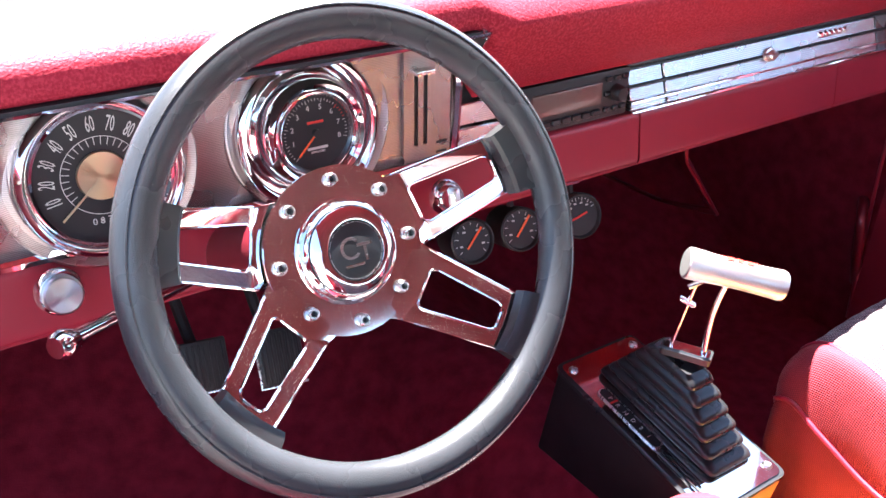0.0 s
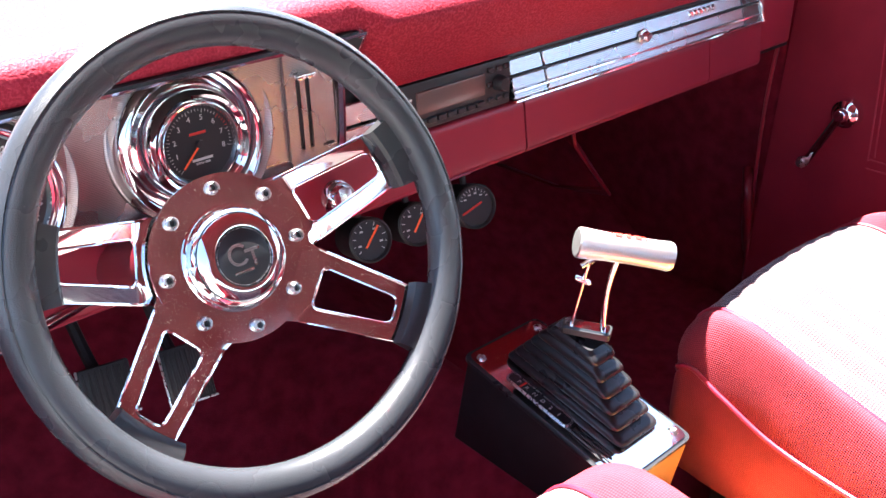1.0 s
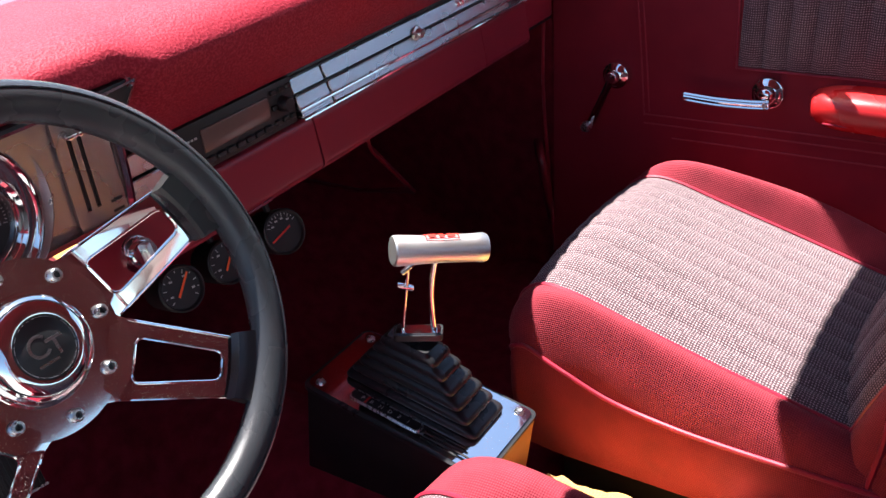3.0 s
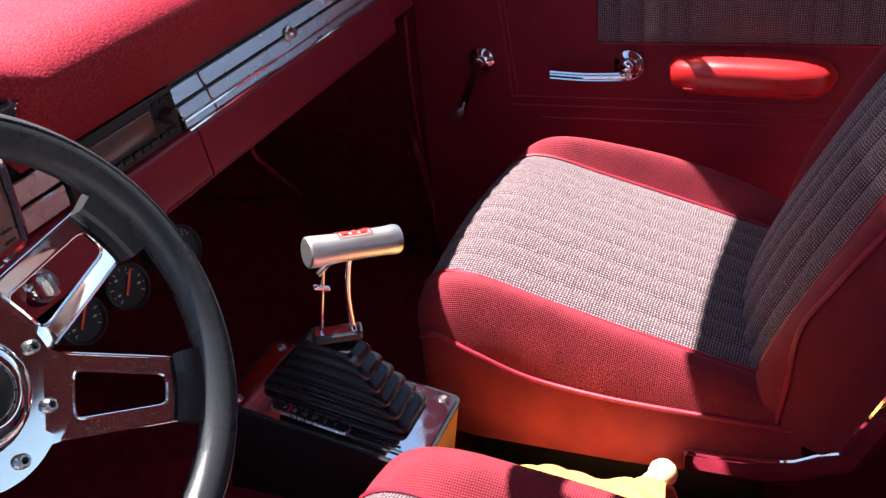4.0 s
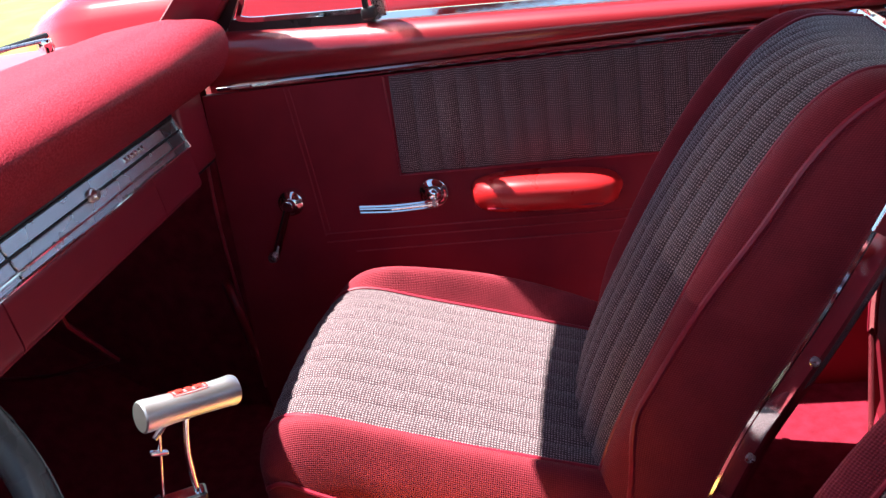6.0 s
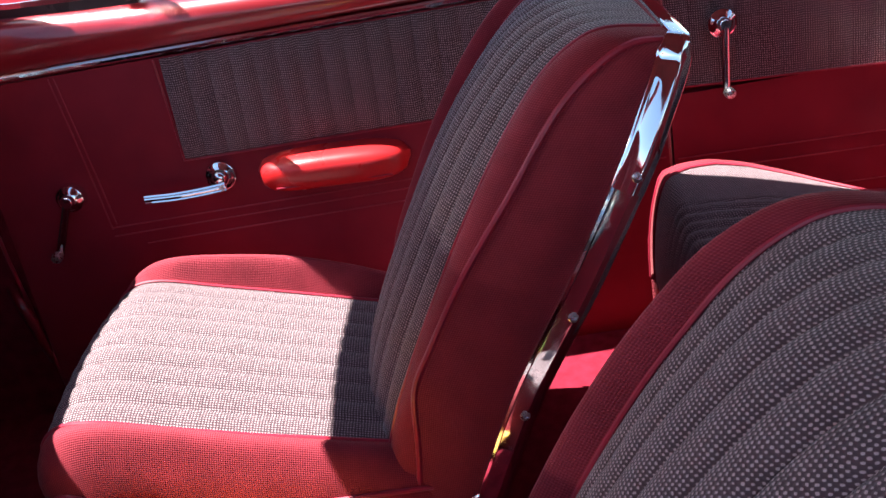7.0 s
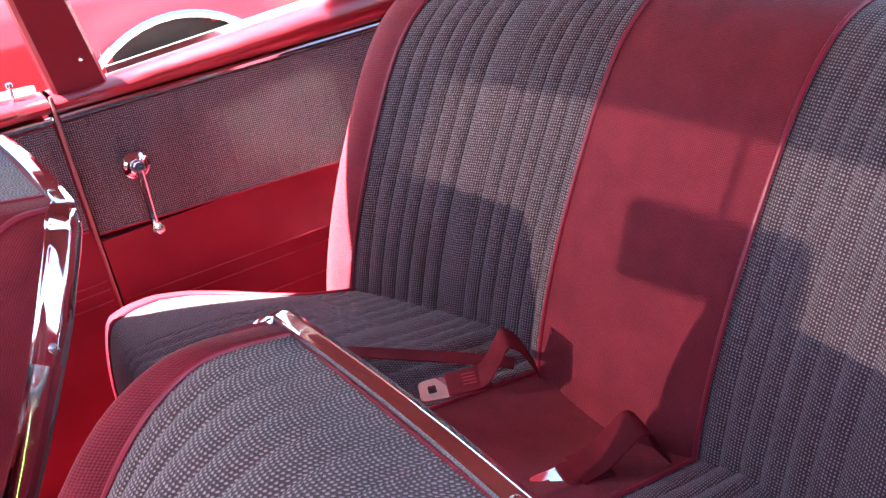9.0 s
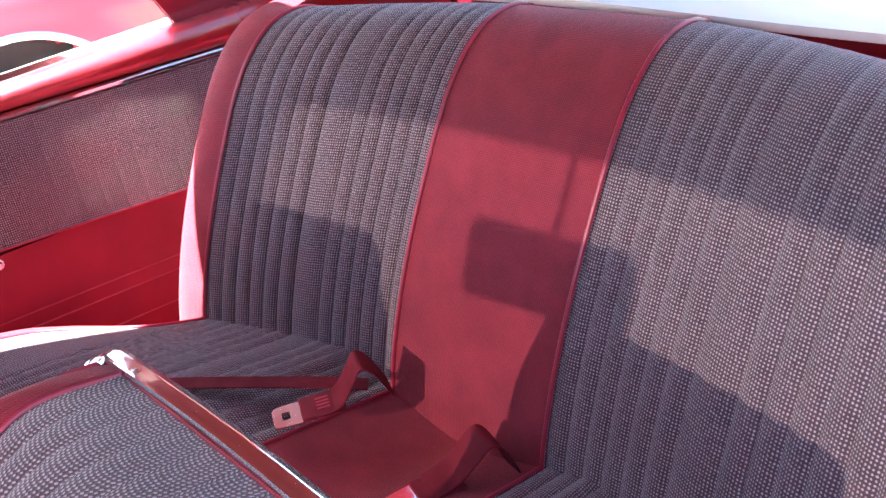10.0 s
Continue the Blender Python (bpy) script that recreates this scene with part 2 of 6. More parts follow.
def frame_on(n, up=(0, 0, 1), at=(0, 0, 0)):
    """Axes with z along n and y as near to up as may be."""
    n = Vector(n).normalized()
    x = Vector(up).cross(n).normalized()
    y = n.cross(x)
    return Matrix((
        (x.x, y.x, n.x, at[0]), (x.y, y.y, n.y, at[1]), (x.z, y.z, n.z, at[2]), (0, 0, 0, 1)))


def lathe(bm, prof, m=None, seg=40):
    """Turns (radius, height) pairs round z, then moves them by m."""
    m = m or Matrix()
    rings = []
    for r, h in prof:
        if r < 1e-6:
            rings.append([bm.verts.new(m @ Vector((0, 0, h)))])
        else:
            rings.append([bm.verts.new(m @ Vector((r * math.cos(2 * math.pi * k / seg), r * math.sin(2 * math.pi * k / seg), h))) for k in range(seg)])
    for a, b in zip(rings, rings[1:]):
        for k in range(seg):
            q = [a[k % len(a)], a[(k + 1) % len(a)], b[(k + 1) % len(b)], b[k % len(b)]]
            q = [v for i, v in enumerate(q) if v not in q[:i]]
            if len(q) > 2:
                bm.faces.new(q)
    return bm


def spline(pts, n):
    """Catmull-Rom through pts, n steps a span."""
    pts = [Vector(p) for p in pts]
    ext = [2 * pts[0] - pts[1]] + pts + [2 * pts[-1] - pts[-2]]
    out = []
    for i in range(1, len(ext) - 2):
        p0, p1, p2, p3 = ext[i - 1:i + 3]
        for k in range(n):
            t = k / n
            out.append(0.5 * ((2 * p1) + (p2 - p0) * t + (2 * p0 - 5 * p1 + 4 * p2 - p3) * t * t + (3 * p1 - p0 - 3 * p2 + p3) * t ** 3))
    return out + [pts[-1]]


def tube(bm, pts, radius, seg=8, caps=True, flat=1.0, up=(0, 0, 1)):
    """A round or flattened bar along pts."""
    pts = [Vector(p) for p in pts]
    rings = []
    for i, p in enumerate(pts):
        d = (pts[min(i + 1, len(pts) - 1)] - pts[max(i - 1, 0)]).normalized()
        a = d.cross(Vector(up))
        a = a.normalized() if a.length > 1e-4 else Vector((1, 0, 0))
        b = d.cross(a)
        r = radius[i] if isinstance(radius, (list, tuple)) else radius
        rings.append([bm.verts.new(p + a * (r * math.cos(2 * math.pi * k / seg)) + b * (r * flat * math.sin(2 * math.pi * k / seg))) for k in range(seg)])
    for a, b in zip(rings, rings[1:]):
        for k in range(seg):
            bm.faces.new((a[k], a[(k + 1) % seg], b[(k + 1) % seg], b[k]))
    if caps:
        bm.faces.new(rings[0][::-1])
        bm.faces.new(rings[-1])
    return bm


def band(bm, pts, prof, up=(0, 0, 1), scale=None):
    """Sweeps a closed profile of (side, out) pairs along pts; out is along up, side across it."""
    pts = [Vector(p) for p in pts]
    rings = []
    for i, p in enumerate(pts):
        d = (pts[min(i + 1, len(pts) - 1)] - pts[max(i - 1, 0)]).normalized()
        u = Vector(up[i]) if isinstance(up, list) else Vector(up)
        u = (u - d * u.dot(d)).normalized()
        s = d.cross(u)
        k = scale[i] if scale else 1.0
        one = prof[i] if isinstance(prof[0], list) else prof
        rings.append([bm.verts.new(p + s * (a * k) + u * b) for a, b in one])
    k = len(rings[0])
    for a, b in zip(rings, rings[1:]):
        for j in range(k):
            bm.faces.new((a[j], a[(j + 1) % k], b[(j + 1) % k], b[j]))
    bm.faces.new(rings[0][::-1])
    bm.faces.new(rings[-1])
    bmesh.ops.recalc_face_normals(bm, faces=bm.faces[:])
    return bm


def sheet(bm, rows, thick=0.0, flip=False):
    """A skin over rows of points, with surface coordinates in metres; thick gives it a back and edges."""
    uv = bm.loops.layers.uv.verify()
    rows = [[Vector(p) for p in r] for r in rows]
    us, vs = [], []
    for j, r in enumerate(rows):
        u, line = 0.0, []
        for i, p in enumerate(r):
            u += (p - r[i - 1]).length if i else 0.0
            line.append(u)
        mid = line[len(line) // 2]
        us.append([q - mid for q in line])
    for i in range(len(rows[0])):
        v, line = 0.0, []
        for j in range(len(rows)):
            v += (rows[j][i] - rows[j - 1][i]).length if j else 0.0
            line.append(v)
        vs.append(line)
    verts = [[bm.verts.new(p) for p in r] for r in rows]
    made = []
    for j in range(len(rows) - 1):
        for i in range(len(rows[0]) - 1):
            idx = [(j, i), (j, i + 1), (j + 1, i + 1), (j + 1, i)]
            if flip:
                idx.reverse()
            f = bm.faces.new([verts[a][b] for a, b in idx])
            for lp, (a, b) in zip(f.loops, idx):
                lp[uv].uv = (us[a][b], vs[b][a])
            made.append(f)
    if thick:
        bm.normal_update()
        own = set(made)
        back = {v: bm.verts.new(v.co - v.normal * thick) for r in verts for v in r}
        for f in made:
            bm.faces.new([back[v] for v in reversed(f.verts)])
        for f in made:
            for e in f.edges:
                if len([g for g in e.link_faces if g in own]) == 1:
                    a, b = e.verts
                    bm.faces.new((b, a, back[a], back[b]))
    return bm


def lerp_line(pts, q):
    """Value at q on a polyline of (q, value...) rows, eased."""
    if q <= pts[0][0]:
        return pts[0][1:]
    for a, b in zip(pts, pts[1:]):
        if q <= b[0]:
            k = (q - a[0]) / (b[0] - a[0])
            return tuple(x + (y - x) * k for x, y in zip(a[1:], b[1:]))
    return pts[-1][1:]


def plate(bm, outline, holes=(), depth=0.004, m=None):
    """A flat plate with holes through it, from rings of (x, y) points, then moved by m."""
    m = m or Matrix()
    edges = []
    for ring in (outline, *holes):
        vs = [bm.verts.new((x, y, 0)) for x, y in ring]
        edges += [bm.edges.new((vs[i], vs[(i + 1) % len(vs)])) for i in range(len(vs))]
    r = bmesh.ops.triangle_fill(bm, edges=edges, use_beauty=True, normal=(0, 0, 1))
    faces = [g for g in r["geom"] if isinstance(g, bmesh.types.BMFace)]
    ex = bmesh.ops.extrude_face_region(bm, geom=faces)
    for g in ex["geom"]:
        if isinstance(g, bmesh.types.BMVert):
            g.co.z += depth
    bmesh.ops.recalc_face_normals(bm, faces=bm.faces[:])
    for v in bm.verts:
        v.co = m @ v.co
    return bm


def rounded(pts, r, n=5):
    """Rounds the corners of a ring of (x, y) points."""
    out = []
    k = len(pts)
    for i in range(k):
        p, a, b = Vector(pts[i]), Vector(pts[i - 1]), Vector(pts[(i + 1) % k])
        ra = min(r, (a - p).length * 0.45, (b - p).length * 0.45)
        s, e = p + (a - p).normalized() * ra, p + (b - p).normalized() * ra
        for j in range(n + 1):
            t = j / n
            q = s * (1 - t) ** 2 + p * 2 * t * (1 - t) + e * t * t
            out.append((q.x, q.y))
    return out


def ring_pts(r, n=48, a0=0.0, a1=2 * math.pi):
    return [(r * math.cos(a0 + (a1 - a0) * k / n), r * math.sin(a0 + (a1 - a0) * k / n)) for k in range(n)]


def words(text, size, m, material, parent, name="numeral", depth=0.0002):
    cu = bpy.data.curves.new("t", "FONT")
    cu.body, cu.size, cu.align_x, cu.align_y, cu.extrude, cu.resolution_u = text, size, "CENTER", "CENTER", depth, 2
    tmp = new("t", cu)
    me = bpy.data.meshes.new_from_object(tmp.evaluated_get(bpy.context.evaluated_depsgraph_get()))
    bpy.data.objects.remove(tmp)
    bm = bmesh.new()
    bm.from_mesh(me)
    for v in bm.verts:
        v.co = m @ v.co
    return part(name, bm, material, parent)


# ---- shell of the car ----
def belt(y):
    """Height of the window ledge along the right side."""
    return lerp_line([(-2.0, 0.69), (-1.58, 0.67), (-1.17, 0.647), (-1.08, 0.648), (-0.25, 0.688), (0.1, 0.71)], y)[0]


def panel_x(z):
    return 0.745 + 0.085 * (z - 0.35)


def car_floor():
    bm = bmesh.new()
    xs = [-0.80, -0.5, -0.30, -0.20, -0.14, -0.10, -0.05, 0.0, 0.05, 0.10, 0.14, 0.20, 0.30, 0.5, 0.80]
    rows = []
    for y in [0.62, 0.5, 0.4, 0.3, 0.2, 0.1, 0.0, -0.2, -0.4, -0.6, -0.8, -1.0, -1.1]:
        rise = 0.30 * max(0.0, (y - 0.22) / 0.4)
        hump = 0.17 + 0.05 * max(0.0, y)
        row = []
        for x in xs:
            k = max(0.0, 1 - (abs(x) / 0.16) ** 2.5)
            row.append((x, y, max(rise, hump * k + rise * (1 - k))))
        rows.append(row)
    sheet(bm, rows, 0.015, True)
    tagged(part("floor", bm, carpet), "dark maroon carpet over the floor and tunnel", "floor", kind="structure")
    bm = bmesh.new()
    box(bm, (-0.82, 0.62, -0.05), (0.82, 0.65, 0.72))
    tagged(part("wall_front", bm, blackish), "dark firewall under the dashboard", "wall", kind="structure")
    for sx, y1 in ((1, 0.024), (-1, 0.10)):
        bm = bmesh.new()
        box(bm, (min(sx * 0.755, sx * 0.80), y1, -0.05), (max(sx * 0.755, sx * 0.80), 0.64, 0.70), 0.004, 1)
        tagged(part("wall_side", bm, carpet), "dark maroon carpeted kick panel beside the footwell", "wall", kind="structure")
    bm = bmesh.new()
    tube(bm, spline([(0.742, 0.016, 0.640), (0.738, 0.014, 0.61), (0.736, 0.017, 0.565), (0.736, 0.029, 0.48), (0.738, 0.036, 0.36), (0.744, 0.036, 0.20), (0.75, 0.034, 0.04)], 6), 0.0032, 8)
    tagged(part("windlace", bm, piping_red), "dark red cord along the front door edge", "cord", kind="structure")
    bm = bmesh.new()
    box(bm, (-0.80, -1.13, -0.02), (0.80, -1.10, 0.20))
    tagged(part("wall_rear", bm, carpet), "carpeted step below the rear seat", "wall", kind="structure")
    # added closing panels that keep ground light from leaking in behind the bench
    bm = bmesh.new()
    box(bm, (-0.855, -2.25, 0.0), (0.855, -1.135, 0.06), 0.004, 1)
    tagged(part("floor_rear", bm, carpet), "dark carpeted floor under the rear bench", "floor", kind="structure")
    bm = bmesh.new()
    box(bm, (-0.855, -2.28, -0.05), (0.855, -2.252, 0.665), 0.004, 1)
    tagged(part("wall_boot", bm, maroon), "maroon steel panel behind the parcel shelf", "wall", kind="structure")
    for sx in (1, -1):
        bm = bmesh.new()
        box(bm, (min(sx * 0.80, sx * 0.86), -2.25, -0.05), (max(sx * 0.80, sx * 0.86), -1.74, 0.685), 0.004, 1)
        tagged(part("wall_boot_side", bm, maroon), "maroon steel side panel behind the bench", "wall", kind="structure")
        bm = bmesh.new()
        box(bm, (min(sx * 0.80, sx * 0.86), -2.25, -0.10), (max(sx * 0.80, sx * 0.86), 0.66, -0.02), 0.004, 1)
        tagged(part("sill", bm, maroon), "maroon steel sill below the door", "sill", kind="structure")


def roof():
    # Roof is out of view; outline shaped for the shadows and reflections it gives
    rows = []
    for y in [-0.256, -0.26, -0.32, -0.5, -0.8, -1.0, -1.1, -1.2, -1.3, -1.4, -1.55, -1.66, -1.75, -1.82]:
        row = []
        for i in range(17):
            q = -1 + 2 * i / 16
            bow = 0.03 * (1 - q * q)
            yy = y + (0.020 + 0.045 * (1 - q * q) if y > -0.28 else 0.9 * max(0.0, -1.5 - y) * q * q)
            row.append((q * lerp_line([(-1.4, 0.64), (-1.25, 0.59), (-1.12, 0.54), (-0.9, 0.61), (-0.65, 0.665), (-0.5, 0.68), (-0.24, 0.69)], y)[0], yy, 1.05 + 0.05 * (1 - q ** 4) + bow - 0.9 * max(0.0, -1.35 - y) ** 2))
        rows.append(row)
    bm = bmesh.new()
    sheet(bm, rows, 0.03, True)
    tagged(part("ceiling", bm, headliner), "steel roof with a dusty red lining", "roof", kind="structure")


def pillar(name, low, high, w_low, w_high, depth, label, bow=0.0):
    """A tapered post from low to high; widths run along the car."""
    bm = bmesh.new()
    rows = []
    for k in range(7):
        t = k / 6
        p = Vector(low).lerp(Vector(high), t) + Vector((0, -bow * math.sin(math.pi * t), 0))
        w, d = w_low + (w_high - w_low) * t, depth * (1 - 0.25 * t)
        sx = 1 if low[0] > 0 else -1
        rows.append([(p.x + sx * d, p.y - w / 2, p.z), (p.x + sx * d * 0.2, p.y - w / 2, p.z), (p.x, p.y - w / 2 + 0.006, p.z), (p.x, p.y + w / 2 - 0.006, p.z),
                     (p.x + sx * d * 0.2, p.y + w / 2, p.z), (p.x + sx * d, p.y + w / 2, p.z), (p.x + sx * d, p.y - w / 2, p.z)])
    sheet(bm, rows)
    bmesh.ops.recalc_face_normals(bm, faces=bm.faces[:])
    return tagged(part(name, bm, maroon), label, "pillar", kind="structure")


def right_side():
    # lower door, its padded panel and ledge
    door = thing("door_1", (0.76, -0.54, 0.02), "closed red vinyl car door with tweed insert and chrome strip", "door", kind="structure")
    bm = bmesh.new()
    rows = []
    for z in [0.0, 0.1, 0.2, 0.3, 0.4, 0.5, 0.604]:
        rows.append([(panel_x(z) + (0.0 if z > 0.06 else 0.01), y, z) for y in [0.02 - 0.05 * k for k in range(22)] + [-1.076]])
    sheet(bm, rows, 0.02)
    part("panel", bm, vinyl, door)
    bm = bmesh.new()
    ys = [0.04 - 0.05 * k for k in range(22)] + [-1.076]
    rows = []
    for dx, dz in [(0.768, -0.082), (0.757, -0.066), (0.751, -0.045), (0.755, -0.022), (0.768, -0.006), (0.785, 0.0), (0.80, 0.001), (0.83, -0.004), (0.85, -0.04), (0.86, -0.4), (0.86, -0.8)]:
        rows.append([(dx, y, max(-0.1, belt(y) + dz) if dz < -0.1 or dx > 0.78 else 0.6195 + (belt(y) - 0.6195) * (1 + dz / 0.082)) for y in ys])
    sheet(bm, rows)
    part("window_ledge", bm, paint, door, "glossy red painted window ledge", 60)
    bm = bmesh.new()
    band(bm, [(panel_x(0.61) - 0.001, y, 0.6115 + 0.004 * (y + 0.6)) for y in (-0.012, -0.3, -0.6, -0.9, -1.076)], [(-0.005, -0.002), (-0.005, 0.003), (-0.002, 0.006), (0.002, 0.006), (0.005, 0.003), (0.005, -0.002)], (-1, 0, 0))
    part("trim_strip", bm, chrome, door, "polished chrome trim strip")
    bm = bmesh.new()
    band(bm, [(0.800, y, belt(y) + 0.003) for y in (-0.30, -0.5, -0.7, -0.9, -1.07)], [(-0.008, 0), (-0.008, 0.006), (-0.002, 0.010), (0.006, 0.010), (0.008, 0.0)])
    part("window_channel", bm, chrome, door, "chrome window channel")
    # tweed insert, quilted in upright pleats
    bm = bmesh.new()
    rows = []
    pleat = 0.036
    for k in range(10):
        row = []
        for j in range(170):
            y = -0.304 - j * 0.00455
            z0 = 0.440 - 0.008 * (j / 169)
            z = z0 + (0.602 - z0) * k / 9
            yy = y + 0.006 * (1 - k / 9) * 0.5
            d = ((j * 0.00455) % pleat) - pleat / 2
            puff = 0.0075 * (abs(d) / (pleat / 2)) ** 2.4
            edge = 1.0 if 0 < k < 9 else 0.35
            row.append((panel_x(z) - 0.0015 - (0.0085 - puff) * edge, yy, z))
        rows.append(row)
    sheet(bm, rows)
    part("insert", bm, cloth, door, "charcoal tweed insert with upright pleats")
    # stitched and embossed lines
    for pts in ([(-0.125, 0.600), (-0.140, 0.46), (-0.150, 0.342)], [(-0.134, 0.600), (-0.149, 0.46), (-0.159, 0.350)]):
        bm = bmesh.new()
        tube(bm, spline([(panel_x(z) - 0.0008, y, z) for y, z in pts], 6), 0.0014, 6)
        part("seam", bm, piping_red, door)
    for z0, z1, ya in ((0.345, 0.341, -0.150), (0.330, 0.326, -0.150), (0.309, 0.306, -0.20)):
        bm = bmesh.new()
        tube(bm, [(panel_x(z0 + (z1 - z0) * k / 12) - 0.0008, ya - (1.0 + ya + 0.07) * k / 12, z0 + (z1 - z0) * k / 12) for k in range(13)], 0.0013, 6)
        part("seam", bm, piping_red, door)
    bm = bmesh.new()
    tube(bm, [(panel_x(z) - 0.004, -0.300 + (0.440 - z) * -0.03, z) for z in (0.602, 0.55, 0.5, 0.437)] + [(panel_x(0.437) - 0.003, y, 0.437 - 0.008 * (-0.304 - y) / 0.77) for y in (-0.32, -0.5, -0.7, -0.9, -1.07)], 0.0018, 6)
    part("seam", bm, piping_red, door)
    # arm rest
    bm = bmesh.new()
    rows = []
    n = 26
    for i in range(n + 1):
        t = i / n
        y = -0.412 - 0.250 * t
        e = max(0.0, 1 - abs(2 * t - 1) ** 4.5) ** 0.5
        zc = 0.398 - 0.010 * t + 0.004 * math.sin(t * 3.1)
        hh, dd = 0.004 + 0.024 * e, 0.002 + 0.060 * e
        ring = []
        for k in range(15):
            a = -math.pi / 2 + math.pi * k / 14
            ring.append((0.752 - dd * max(0.0, math.cos(a)) ** 0.5, y, zc + hh * math.copysign(abs(math.sin(a)) ** 0.75, math.sin(a)) - (0.004 * e if math.sin(a) < -0.3 else 0)))
        rows.append(ring)
    sheet(bm, rows)
    bmesh.ops.holes_fill(bm, edges=bm.edges[:], sides=0)
    bmesh.ops.recalc_face_normals(bm, faces=bm.faces[:])
    arm = part("armrest", bm, armrest_red, door, "bright red moulded arm rest", 60)
    bm = bmesh.new()
    tube(bm, [(0.6945, -0.445 - 0.185 * k / 10, 0.384 - 0.008 * k / 10) for k in range(11)], 0.0014, 6)
    part("seam", bm, piping_red, arm)
    # pull handle
    handle(door)
    crank(door, (0.735, -0.104, 0.411), (0.735, -0.065, 0.328), "window_crank")
    # vent window with its post, bar and catch
    bm = bmesh.new()
    post = [(0.802, -0.302, 0.690), (0.775, -0.302, 0.80), (0.715, -0.300, 0.95), (0.675, -0.298, 1.05)]
    band(bm, post, [(-0.010, -0.006), (-0.010, 0.008), (0.010, 0.008), (0.010, -0.006)], (-1, 0, 0))
    part("window_post", bm, steel, door, "bright steel window post")
    bm = bmesh.new()
    band(bm, [(0.798, -0.045, 0.704), (0.798, -0.15, 0.699), (0.798, -0.293, 0.692)], [(-0.015, -0.004), (-0.015, 0.010), (0.015, 0.010), (0.015, -0.004)], (-1, 0, 0))
    part("window_gasket", bm, rubber, door, "black rubber window gasket")
    bm = bmesh.new()
    band(bm, spline([(0.796, -0.022, 0.700), (0.790, -0.052, 0.735), (0.742, -0.150, 0.88), (0.688, -0.235, 1.04)], 5), [(-0.012, -0.004), (-0.012, 0.008), (0.012, 0.008), (0.012, -0.004)], (-1, 0, 0))
    part("window_gasket", bm, rubber, door, "black rubber window gasket")
    bm = bmesh.new()
    band(bm, spline([(0.790, -0.285, 0.706), (0.79, -0.15, 0.712), (0.79, -0.075, 0.718), (0.785, -0.078, 0.74), (0.735, -0.165, 0.88), (0.68, -0.25, 1.04)], 5), [(-0.004, -0.003), (-0.004, 0.004), (0.004, 0.004), (0.004, -0.003)], (-1, 0, 0))
    part("vent_frame", bm, chrome, door, "thin chrome quarter-light frame")
    bm = bmesh.new()
    box(bm, (0.772, -0.288, 0.700), (0.786, -0.280, 0.775), 0.002)
    box(bm, (0.770, -0.300, 0.694), (0.792, -0.276, 0.712), 0.004)
    part("window_catch", bm, blackish, door, "black window catch")
    bm = bmesh.new()
    sheet(bm, [[(0.800, -0.07, 0.71), (0.800, -0.29, 0.70)], [(0.675, -0.25, 1.04), (0.675, -0.29, 1.04)]], 0.003)
    g = part("pane", bm, glass, door)
    g.visible_shadow = False
    # lock button
    bm = bmesh.new()
    lathe(bm, [(0.0025, 0), (0.0025, 0.018), (0.005, 0.020), (0.005, 0.026), (0.0, 0.028)], Matrix.Translation((0.782, -1.035, belt(-1.03))), 14)
    part("lock_button", bm, chrome, door, "chrome lock button")

    # quarter panel
    q = thing("quarter_panel", (0.76, -1.35, 0.0), "red vinyl rear side panel with tweed upper half", "side panel", kind="structure")
    bm = bmesh.new()
    ys = [-1.084 - 0.05 * k for k in range(18)]
    rows = [[(panel_x(z), y, z) for y in ys] for z in [0.0, 0.12, 0.24, 0.33, 0.405]]
    sheet(bm, rows, 0.02)
    part("panel", bm, vinyl, q)
    bm = bmesh.new()
    rows = []
    for k in range(8):
        row = []
        for j in range(150):
            y = -1.084 - j * 0.0045
            z0 = 0.417 - 0.050 * (-y - 1.117) * 1.0
            z = z0 + (0.602 - z0) * k / 7
            d = ((j * 0.0045) % 0.036) - 0.018
            puff = 0.0032 * (abs(d) / 0.018) ** 3
            row.append((panel_x(z) - 0.003 + puff, y, z))
        rows.append(row)
    sheet(bm, rows)
    part("insert", bm, cloth, q, "charcoal tweed upper half")
    bm = bmesh.new()
    tube(bm, [(panel_x(0.4) - 0.003, -1.084 - 0.66 * k / 10, 0.417 - 0.050 * (1.084 + 0.66 * k / 10 - 1.117)) for k in range(11)], 0.0016, 6)
    part("seam", bm, piping_red, q)
    for z in (0.30, 0.275, 0.22):
        bm = bmesh.new()
        tube(bm, [(panel_x(z) - 0.0008, -1.09 - 0.66 * k / 8, z - 0.02 * k / 8) for k in range(9)], 0.0013, 6)
        part("seam", bm, piping_red, q)
    bm = bmesh.new()
    ys2 = [-1.084 - 0.05 * k for k in range(20)]
    rows = []
    for dx, dz in [(0.768, -0.040), (0.757, -0.030), (0.752, -0.018), (0.758, -0.006), (0.772, 0.0), (0.80, 0.001), (0.83, -0.004), (0.85, -0.04), (0.86, -0.4), (0.86, -0.8)]:
        rows.append([(dx, y, max(-0.1, belt(y) + dz) if dz < -0.1 or dx > 0.79 else 0.6175 + (belt(y) - 0.6175) * (1 + dz / 0.040)) for y in ys2])
    sheet(bm, rows)
    part("window_ledge", bm, paint, q, "glossy red painted window ledge", 60)
    bm = bmesh.new()
    band(bm, [(panel_x(0.61) - 0.001, y, 0.6095) for y in (-1.086, -1.3, -1.5, -1.68)], [(-0.005, -0.002), (-0.005, 0.003), (-0.002, 0.006), (0.002, 0.006), (0.005, 0.003), (0.005, -0.002)], (-1, 0, 0))
